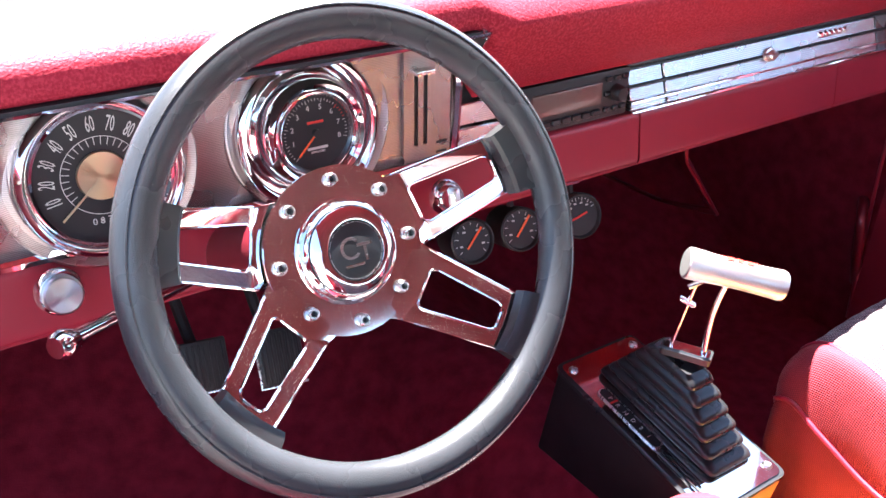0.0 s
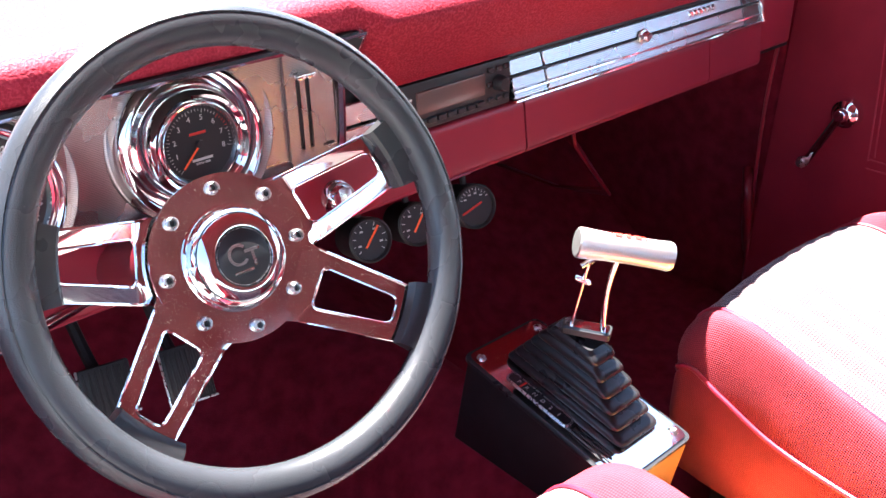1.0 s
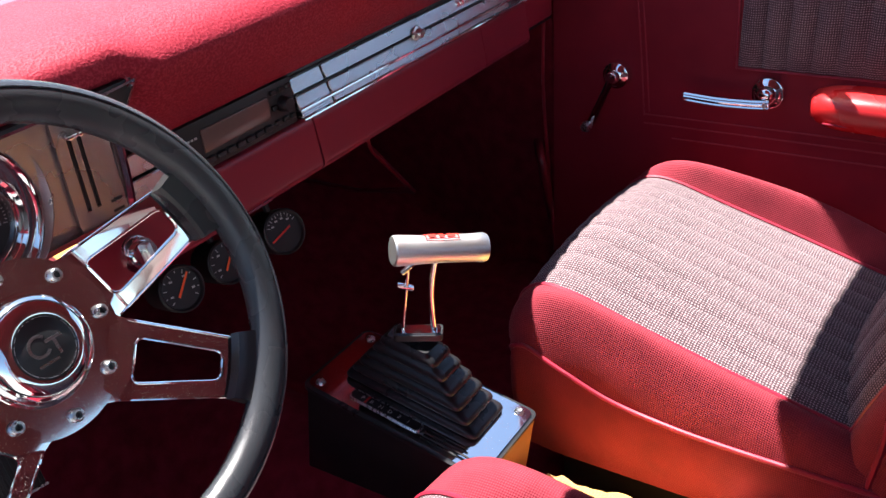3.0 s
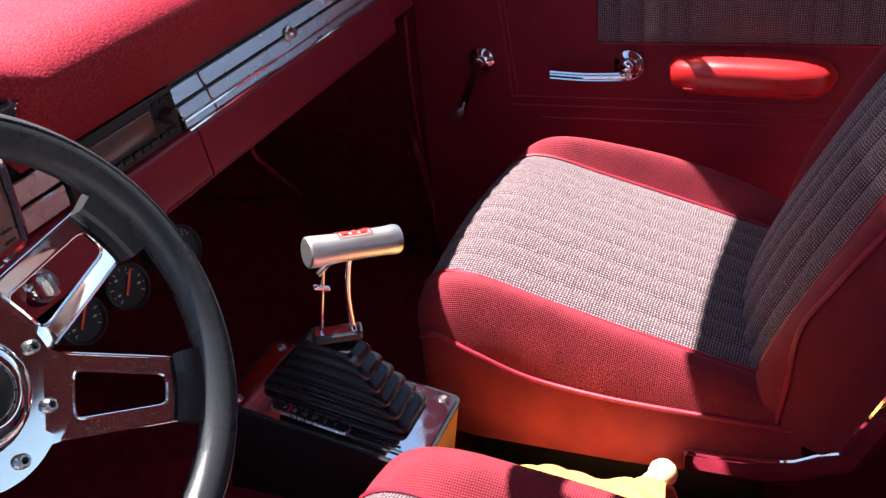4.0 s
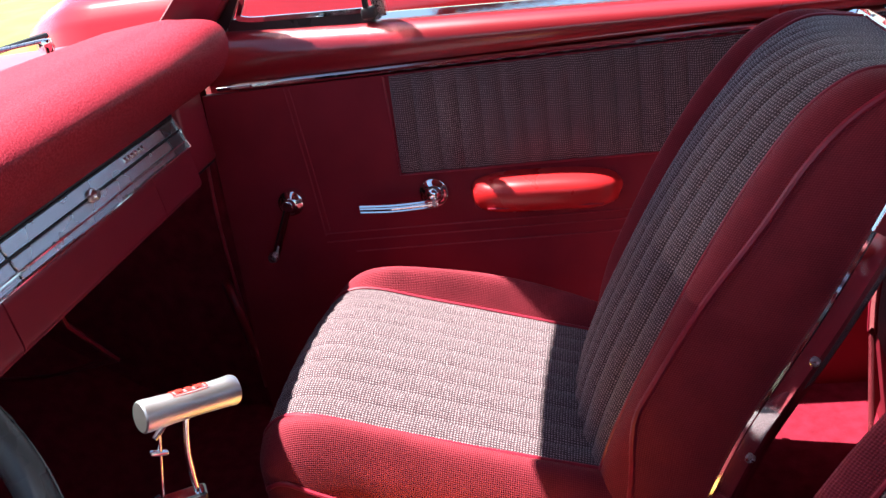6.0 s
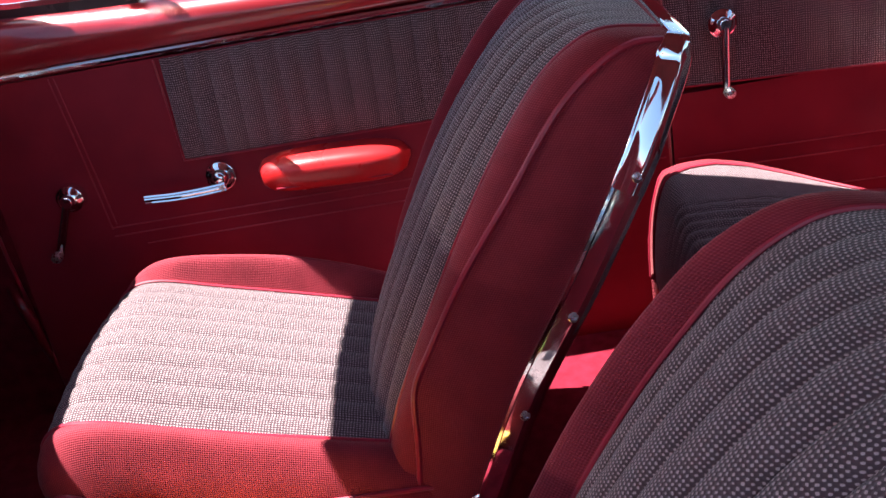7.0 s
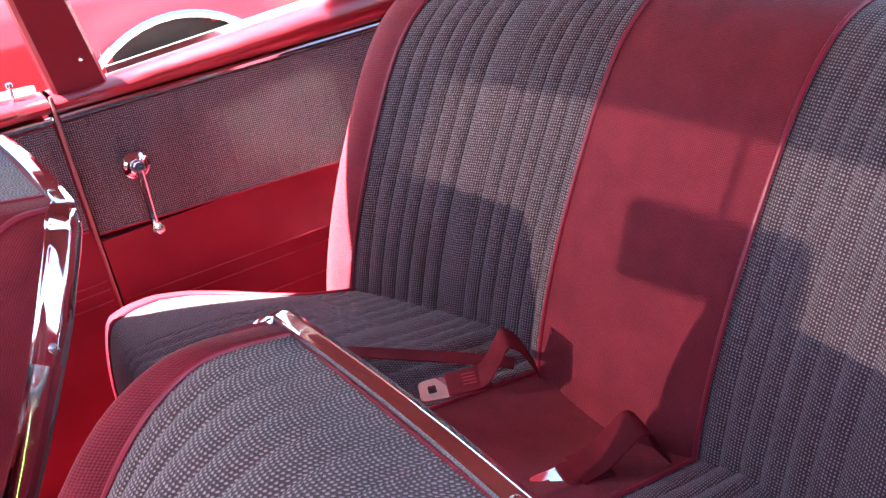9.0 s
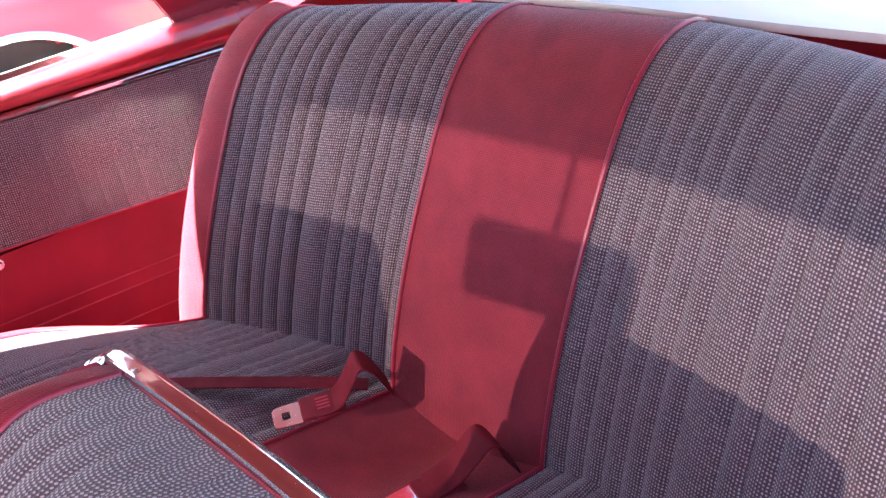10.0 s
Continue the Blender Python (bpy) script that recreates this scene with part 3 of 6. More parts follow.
    part("trim_strip", bm, chrome, q, "polished chrome trim strip")
    bm = bmesh.new()
    band(bm, [(0.800, y, belt(y) + 0.003) for y in (-1.18, -1.35, -1.5, -1.585)], [(-0.008, 0), (-0.008, 0.006), (-0.002, 0.010), (0.006, 0.010), (0.008, 0.0)])
    part("window_channel", bm, chrome, q, "chrome window channel")
    bm = bmesh.new()
    sheet(bm, [[(0.806, -1.18, 0.655), (0.806, -1.59, 0.675)], [(0.675, -1.18, 1.04), (0.675, -1.36, 1.04)]], 0.003)
    g = part("pane", bm, glass, q)
    g.visible_shadow = False
    crank(q, (0.742, -1.168, 0.511), (0.738, -1.165, 0.411), "window_crank")
    # windlace between door and quarter panel
    bm = bmesh.new()
    tube(bm, spline([(0.752, -1.080, 0.648), (0.752, -1.079, 0.60), (0.748, -1.078, 0.45), (0.742, -1.078, 0.25), (0.74, -1.078, 0.05)], 6), 0.0028, 8)
    tagged(part("windlace", bm, lace_pink), "pinkish braided cord along the door edge", "cord", kind="structure")

    # upper ends of the right-hand pillars are out of view, placed for their shadows
    b = pillar("door_pillar", (0.765, -1.132, 0.640), (0.66, -1.055, 1.06), 0.084, 0.065, 0.035, "maroon painted centre pillar of the car")
    bm = bmesh.new()
    lathe(bm, [(0.0, 0.002), (0.003, 0.0015), (0.004, 0.0)], frame_on((-1, 0, 0.2), at=(0.7515, -1.14, 0.69)), 12)
    part("screw", bm, chrome, b)
    pillar("windscreen_pillar", (0.765, 0.045, 0.70), (0.672, -0.235, 1.07), 0.11, 0.07, 0.045, "glossy red windscreen pillar", 0.04)
    pillar("windscreen_pillar", (-0.765, 0.045, 0.70), (-0.64, -0.225, 1.07), 0.11, 0.07, 0.06, "glossy red windscreen pillar")
    pillar("door_pillar", (-0.80, -1.16, 0.55), (-0.68, -1.15, 1.06), 0.084, 0.07, 0.05, "maroon painted centre pillar of the car")
    for sx in (1, -1):
        bm = bmesh.new()
        rows = [[(sx * 0.80, -1.60, 0.665), (sx * 0.80, -1.75, 0.68), (sx * 0.79, -2.0, 0.69), (sx * 0.74, -2.2, 0.69)],
                [(sx * 0.75, -1.475, 0.85), (sx * 0.75, -1.66, 0.86), (sx * 0.74, -1.85, 0.86), (sx * 0.70, -1.98, 0.86)],
                [(sx * 0.69, -1.36, 1.05), (sx * 0.69, -1.52, 1.06), (sx * 0.68, -1.66, 1.07), (sx * 0.60, -1.68, 1.08)]]
        sheet(bm, rows, 0.02, sx < 0)
        tagged(part("rear_pillar", bm, maroon), "broad maroon rear roof pillar", "pillar", kind="structure")


def left_side():
    """Unseen driver's door, opened to suit light and reflections, and the panel behind it."""
    door = thing("door_2", (-0.78, -0.54, 0.02), "driver's door in red vinyl, out of view and partly open", "door", kind="structure")
    bm = bmesh.new()
    ys = [0.10 - 0.1 * k for k in range(12)] + [-1.076]
    sheet(bm, [[(-panel_x(z) - 0.03, y, z) for y in ys] for z in (0.0, 0.2, 0.4, 0.6)], 0.02, True)
    part("panel", bm, vinyl, door)
    bm = bmesh.new()
    rows = [[(-dx - 0.03, y, max(-0.1, belt(y) + dz)) for y in ys] for dx, dz in [(0.768, -0.085), (0.757, -0.066), (0.751, -0.045), (0.755, -0.022), (0.768, -0.006), (0.785, 0.0), (0.83, -0.004), (0.85, -0.04), (0.86, -0.8)]]
    sheet(bm, rows, 0.0, True)
    part("window_ledge", bm, paint, door, "red painted window ledge")
    door.matrix_basis = Matrix.Translation((-0.82, 0.08, 0)) @ Matrix.Rotation(radians(-33), 4, "Z") @ Matrix.Translation((0.82, -0.08, 0)) @ door.matrix_basis
    q = thing("quarter_panel", (-0.78, -1.4, 0.02), "red vinyl rear side panel behind the driver", "side panel", kind="structure")
    bm = bmesh.new()
    ys = [-1.084 - 0.1 * k for k in range(12)]
    sheet(bm, [[(-panel_x(z) - 0.03, y, z) for y in ys] for z in (0.0, 0.2, 0.4, 0.64)], 0.02, True)
    part("panel", bm, vinyl, q)


def handle(door):
    n = Vector((-1, 0, 0.08))
    hub = Vector((0.740, -0.352, 0.404))
    bm = bmesh.new()
    lathe(bm, [(0.0, 0.020), (0.006, 0.020), (0.010, 0.017), (0.0125, 0.012), (0.014, 0.008), (0.019, 0.006), (0.021, 0.003), (0.024, 0.002), (0.0255, -0.006), (0.0, -0.006)], frame_on(n, at=hub), 32)
    base = part("door_handle", bm, chrome, door, "chrome pull-type inner door handle")
    bm = bmesh.new()
    pts = spline([hub + Vector((-0.022, -0.009, -0.010)), hub + Vector((-0.024, 0.02, -0.0115)), hub + Vector((-0.025, 0.07, -0.012)), hub + Vector((-0.022, 0.124, -0.010))], 6)
    prof = [(-0.0075, -0.004), (-0.0075, 0.002), (-0.005, 0.004), (-0.003, 0.0025), (-0.001, 0.0042), (0.001, 0.0042), (0.003, 0.0025), (0.005, 0.004), (0.0075, 0.002), (0.0075, -0.004)]
    band(bm, pts, prof, (-1, 0, 0))
    part("lever", bm, chrome, base)
    bm = bmesh.new()
    lathe(bm, [(0.0, 0.0025), (0.002, 0.001), (0.0035, 0.0025), (0.0042, 0.0)], frame_on(n, at=hub + Vector((-0.0255, -0.003, -0.010))), 14)
    part("screw", bm, steel, base)


def crank(owner, hub, knob, name):
    hub, knob = Vector(hub), Vector(knob)
    n = Vector((-1, 0, 0.05))
    bm = bmesh.new()
    lathe(bm, [(0.0, 0.022), (0.008, 0.022), (0.0105, 0.019), (0.011, 0.010), (0.016, 0.008), (0.018, 0.005), (0.022, 0.003), (0.024, -0.012), (0.0, -0.012)], frame_on(n, at=hub), 30)
    base = part(name, bm, chrome, owner, "chrome window winder")
    bm = bmesh.new()
    a, b = hub + Vector((-0.018, 0, 0)), knob + Vector((-0.020, 0, 0))
    d = b - a
    band(bm, [a - d * 0.06, a + d * 0.3, a + d * 0.7, b + d * 0.03], [(-0.006, -0.003), (-0.006, 0.002), (-0.003, 0.004), (0.003, 0.004), (0.006, 0.002), (0.006, -0.003)], (-1, 0, 0))
    part("arm", bm, chrome, base)
    bm = bmesh.new()
    lathe(bm, [(0.0, -0.002), (0.005, 0.0), (0.006, 0.006), (0.0085, 0.012), (0.009, 0.020), (0.007, 0.025), (0.0, 0.027)], frame_on(n, at=b), 20)
    part("knob", bm, steel, base)


# ---- seats ----
def seat_profile(u, seam=0.75, rise=0.0):
    a = abs(u)
    if a > seam:
        q = (a - seam) / (1 - seam)
        return 0.80 * math.sqrt(max(0.0, 1 - q ** 2.4)) + rise * math.sin(math.pi * min(1.0, q * 1.1)) ** 1.3
    return 0.80 + 0.20 * (1 - (a / seam) ** 2)


def groove(x, lines, depth):
    """Depth below the crown of a puffed pleat between two of the sewn lines, zero with no pleats."""
    for a, b in zip(lines, lines[1:]):
        if min(a, b) <= x <= max(a, b):
            return depth * min(1.3, abs(b - a) / abs(lines[1] - lines[0])) * (1 - abs(math.sin(math.pi * (x - a) / (b - a))) ** 0.55)
    return 0.0


def bucket_seat(rise_left, rise_right, far, nose, wide, flat, seams, label):
    """Front bucket seat, drawn where the passenger's stands."""
    xc = 0.383
    seat = thing("bucket_seat", (xc, -0.55, 0.0), label, "car seat", "front seats")
    C = spline([(0, -0.66, 0.212), (0, -0.56, 0.245), (0, -0.45, 0.282), (0, -0.35, 0.315), (0, -0.27, 0.338), (0, -0.222, 0.333), (0, -0.192, 0.302), (0, -0.182, 0.25)], 5)
    E = spline([(0, -0.66, 0.186), (0, -0.56, 0.192), (0, -0.45, 0.200), (0, -0.35, 0.214), (0, -0.28, 0.240), (0, -0.233, 0.258), (0, -0.208, 0.250), (0, -0.198, 0.230)], 5)
    nv = len(C)
    W = [lerp_line([(0, 0.205), (0.3, 0.214), (0.62, 0.213), (0.72, 0.209), (0.80, 0.208), (0.87, 0.204), (0.93, 0.197), (1, 0.188)], j / (nv - 1))[0] * wide for j in range(nv)]
    sl, sr = seams
    lines = [-sl + (sl + sr) * k / 9 for k in range(10)]

    def P(u, j):
        sm = sr if u > 0 else sl
        fade = 1 - min(1.0, max(0.0, (j / (nv - 1) - 0.45) / 0.35)) ** 1.5
        h = seat_profile(u, sm, (rise_right if u > 0 else rise_left) * fade)
        c, e = C[j], E[j]
        g = groove(u, lines, 0.0032) if abs(u) < sm - 0.001 else 0.0
        f = j / (nv - 1)
        lift = far * math.sin(math.pi * min(1.0, (u - sm) / (1 - sm))) * math.exp(-((f - 0.20) / 0.27) ** 2) if u > sm else 0.0
        up = nose * min(1.0, max(0.0, f / 0.5)) + (flat * min(1.0, f / 0.4) * min(1.0, max(0.0, (u - sm) / (1 - sm))) if u > sm else 0.0)
        return Vector((xc + W[j] * u * (1.12 if u > 0 and wide < 1.1 else 1.0), e.y + (c.y - e.y) * h + up * 0.5, e.z + (c.z - e.z) * h - g + lift + up))

    bm = bmesh.new()
    sheet(bm, [[P(-sl + (sl + sr) * i / 72, j) for i in range(73)] for j in range(nv)])
    part("cushion_insert", bm, cloth, seat, "charcoal and white tweed cushion with pleats", 80)
    for s, sm in ((-1, sl), (1, sr)):
        bm = bmesh.new()
        sheet(bm, [[P(s * (sm + (1 - sm) * i / 12), j) for i in range(13)] for j in range(nv)], 0, s < 0)
        part("cushion_bolster", bm, knit, seat, "red knit bolster", 80)
        bm = bmesh.new()
        tube(bm, [P(s * sm, j) + Vector((0, 0, 0.0005)) for j in range(nv)], 0.0028, 7)
        part("piping", bm, piping_red, seat)
    ring = [P(-1, j) for j in range(nv)] + [P(-1 + 2 * i / 16, nv - 1) for i in range(1, 16)] + [P(1, j) for j in range(nv - 1, -1, -1)]
    bm = bmesh.new()
    mid = Vector((xc, -0.43, 0))
    rows = []
    for k, (z, out) in enumerate([(None, 0.0), (0.9, 0.004), (0.6, 0.006), (0.3, 0.002), (0.0, -0.008)]):
        row = []
        for p in ring:
            d = Vector((p.x - mid.x, (p.y - mid.y) * 0.4, 0)).normalized()
            zz = p.z if z is None else 0.095 + (p.z - 0.095) * z
            row.append(Vector((p.x, p.y, zz)) + d * out)
        rows.append(row)
    sheet(bm, rows, 0, False)
    part("cushion_side", bm, knit, seat, "red knit cushion side")
    bm = bmesh.new()
    tube(bm, [p + Vector((p.x - mid.x, (p.y - mid.y) * 0.4, 0)).normalized() * 0.001 for p in ring], 0.0032, 8)
    part("piping", bm, piping_red, seat)

    F = spline([(0, -0.632, 0.18), (0, -0.641, 0.24), (0, -0.650, 0.317), (0, -0.676, 0.367), (0, -0.729, 0.453), (0, -0.791, 0.535), (0, -0.829, 0.587), (0, -0.862, 0.623), (0, -0.898, 0.649), (0, -0.928, 0.660), (0, -0.957, 0.658)], 4)
    G = spline([(0, -0.590, 0.18), (0, -0.617, 0.259), (0, -0.640, 0.310), (0, -0.664, 0.358), (0, -0.720, 0.463), (0, -0.766, 0.540), (0, -0.802, 0.592), (0, -0.838, 0.635), (0, -0.874, 0.661), (0, -0.908, 0.670), (0, -0.962, 0.662)], 4)
    B = [p + Vector((0, 0.036, 0.012)) * max(0.0, math.sin(math.pi * min(1.0, 0.30 + 0.70 * j / (len(G) - 1)))) for j, p in enumerate(G)]
    S = spline([(0, -0.712, 0.165), (0, -0.745, 0.24), (0, -0.766, 0.285), (0, -0.790, 0.33), (0, -0.845, 0.42), (0, -0.884, 0.49), (0, -0.918, 0.555), (0, -0.936, 0.590), (0, -0.950, 0.615), (0, -0.959, 0.632), (0, -0.966, 0.648)], 4)
    nb = len(B)
    V = [lerp_line([(0, 0.202), (0.25, 0.197), (0.45, 0.190), (0.6, 0.180), (0.75, 0.173), (0.9, 0.168), (1, 0.166)], j / (nb - 1))[0] for j in range(nb)]
    T = [lerp_line([(0, 0.218), (0.3, 0.213), (0.6, 0.203), (0.8, 0.185), (1, 0.170)], j / (nb - 1))[0] for j in range(nb)]

    def Q(u, j):
        a = abs(u)
        if a > 0.80:
            q = (a - 0.80) / 0.20
            p = F[j].lerp(G[j], math.sqrt(max(0.0, 1 - q ** 2.2)))
            p = p + Vector((0, 0.85, 0.5)) * ((0.028 if u > 0 else 0.003) * math.sin(math.pi * q) * math.sin(math.pi * j / (nb - 1)) ** 0.6)
            g = 0.0
        else:
            p = G[j].lerp(B[j], 1 - (a / 0.80) ** 2)
            g = groove(u, blines, 0.0085) * (1 - (j / (nb - 1)) ** 6) if a < 0.799 else 0.0
        return Vector((xc + V[j] * u, p.y - g * 0.85, p.z - g * 0.4))

    blines = [-0.80 + 1.6 * k / 8 for k in range(9)]
    bm = bmesh.new()
    sheet(bm, [[Q(-0.80 + 1.6 * i / 80, j) for i in range(81)] for j in range(nb)], 0, True)
    part("backrest_insert", bm, cloth, seat, "charcoal tweed backrest with upright pleats", 80)
    for s in (-1, 1):
        bm = bmesh.new()
        sheet(bm, [[Q(s * (0.80 + 0.20 * i / 10), j) for i in range(11)] for j in range(nb)], 0, s > 0)
        part("backrest_bolster", bm, knit, seat, "red knit bolster", 80)
        bm = bmesh.new()
        tube(bm, [Q(s * 0.80, j) for j in range(nb)], 0.0026, 7)
        part("piping", bm, piping_red, seat)
        bm = bmesh.new()
        tube(bm, [Q(s, j) for j in range(nb)], 0.0038, 7)
        part("piping", bm, piping_red, seat)
        bm = bmesh.new()
        rows = []
        for j in range(nb):
            a, b = Q(s, j), Vector((xc + s * T[j], S[j].y, S[j].z))
            rows.append([a.lerp(b, i / 8) + Vector((s * 0.008 * math.sin(math.pi * i / 8), 0, 0)) for i in range(9)])
        sheet(bm, rows, 0, s > 0)
        part("backrest_side", bm, knit, seat, "dark red knit backrest side", 80)
    bm = bmesh.new()
    rows = []
    for j in range(nb):
        rows.append([Vector((xc + T[j] * (-1 + 2 * i / 14), S[j].y - 0.035 * (1 - (-1 + 2 * i / 14) ** 2) * (1 - (j / (nb - 1)) ** 6), S[j].z)) for i in range(15)])
    sheet(bm, rows)
    part("backrest_rear", bm, vinyl, seat, "red vinyl seat back", 80)
    bm = bmesh.new()
    rows = [[Vector((xc + V[0] * (-1 + 2 * i / 8), F[0].y + (S[0].y - F[0].y) * k / 3, F[0].z + (S[0].z - F[0].z) * k / 3)) for i in range(9)] for k in range(4)]
    sheet(bm, rows, 0, True)
    part("backrest_underside", bm, blackish, seat)

    # chrome edge trim: over the top, then two lower lengths that run forward along the base
    prof = [(-0.0175, -0.005), (-0.0175, 0.0005), (-0.0160, 0.0028), (-0.0130, 0.0040), (-0.0115, 0.0036), (0.0020, 0.0082), (0.0045, 0.0088), (0.0065, 0.0078), (0.0145, 0.0018), (0.0170, -0.001), (0.0175, -0.003), (0.0175, -0.006)]

    def side(s, lo, hi):
        return [Vector((xc + s * (T[j] + 0.0045), S[j].y, S[j].z)) for j in range(lo, hi)]

    cut = int(nb * 0.55)
    left, right = side(-1, cut, nb - 2), side(1, cut, nb - 2)
    R = 0.014
    tip = left[-1]
    arc = [(radians(a), a / 90) for a in range(9, 91, 9)]
    half = T[nb - 3] + 0.0045
    turn = [Vector((xc - half + R * (1 - math.cos(a)), tip.y + (-0.972 - tip.y) * f, tip.z + 0.003 + (0.656 - tip.z - 0.003) * math.sin(a))) for a, f in arc]
    top = [Vector((xc + q, -0.972 - 0.004 * (1 - (q / 0.15) ** 2), 0.656)) for q in (-0.10, -0.05, 0, 0.05, 0.10)]
    path = left + turn + top + [Vector((2 * xc - p.x, p.y, p.z)) for p in turn[::-1]] + right[::-1]
    crest = Vector((0, -0.30, 1))
    round_ = [Vector((-1, 0.10, 0.0)).lerp(crest, f) for a, f in arc]
    ups = [Vector((-1, 0.10, 0.0))] * len(left) + round_ + [crest] * 5 + [Vector((-u.x, u.y, u.z)) for u in round_[::-1]] + [Vector((1, 0.10, 0.0))] * len(right)
    edge = [(a * 1.06, b * 1.06 + 0.001) for a, b in prof]
    crown = [(a, b * 0.20 + 0.0052 if b > 0.002 else b) for a, b in edge]
    shapes = [[(a, b + (d - b) * f) for (a, b), (c, d) in zip(edge, crown)] for t, f in arc]
    sizes = [1 - 0.38 * f for t, f in arc]
    bm = bmesh.new()
    band(bm, path, [edge] * len(left) + shapes + [crown] * 5 + shapes[::-1] + [edge] * len(right), ups, [1.0] * len(left) + sizes + [0.62] * 5 + sizes[::-1] + [1.0] * len(right))
    upper = part("edge_trim", bm, chrome, seat, "polished chrome trim over the top edge", 42)
    for s in (-1, 1):
        low = side(s, 0, cut + 2)
        fwd = [Vector((xc + s * 0.219, y, z)) for y, z in ((-0.535, 0.128), (-0.58, 0.128), (-0.63, 0.130), (-0.662, 0.138), (-0.688, 0.153))]
        bm = bmesh.new()
        band(bm, fwd + low, prof, (s, 0.22, 0))
        trim = part("edge_trim", bm, chrome, seat, "chrome trim along the backrest side", 32)
        for j in (cut + 1, int(nb * 0.37), int(nb * 0.20)):
            p = Vector((xc + s * (T[j] + 0.0138), S[j].y - 0.002, S[j].z))
            bm = bmesh.new()
            lathe(bm, [(0.0, 0.002), (0.0015, 0.0008), (0.003, 0.0022), (0.0055, 0.001), (0.006, -0.001)], frame_on((s, -0.3, 0.1), at=p), 14)
            part("screw", bm, steel, trim)
    bm = bmesh.new()
    rows = []
    for i in range(41):
        u = -1 + 2 * i / 40
        a, b = Q(u, nb - 1), Vector((xc + 0.166 * u, -0.970, 0.656 - 0.010 * abs(u) ** 6))
        rows.append([a, a.lerp(b, 0.4) + Vector((0, 0, 0.003)), a.lerp(b, 0.8) + Vector((0, 0, 0.003)), b, Vector((b.x, -0.978, 0.630)), Vector((b.x, -0.970, 0.600))])
    sheet(bm, rows, 0, True)
    bmesh.ops.recalc_face_normals(bm, faces=bm.faces[:])
    part("top_roll", bm, knit, seat, "red knit top edge under the trim", 80)
    for q in (-0.125, 0.125):
        bm = bmesh.new()
        lathe(bm, [(0.0, 0.002), (0.0015, 0.0008), (0.003, 0.0022), (0.0055, 0.001), (0.006, -0.001)], frame_on((0, -0.3, 1), (0, 1, 0), at=(xc + q, -0.972, 0.6615)), 14)
        part("screw", bm, steel, upper)
    bm = bmesh.new()
    box(bm, (xc - 0.17, -0.62, 0.0), (xc + 0.17, -0.25, 0.11), 0.01)
    part("base", bm, blackish, seat, "black seat base")
    return seat


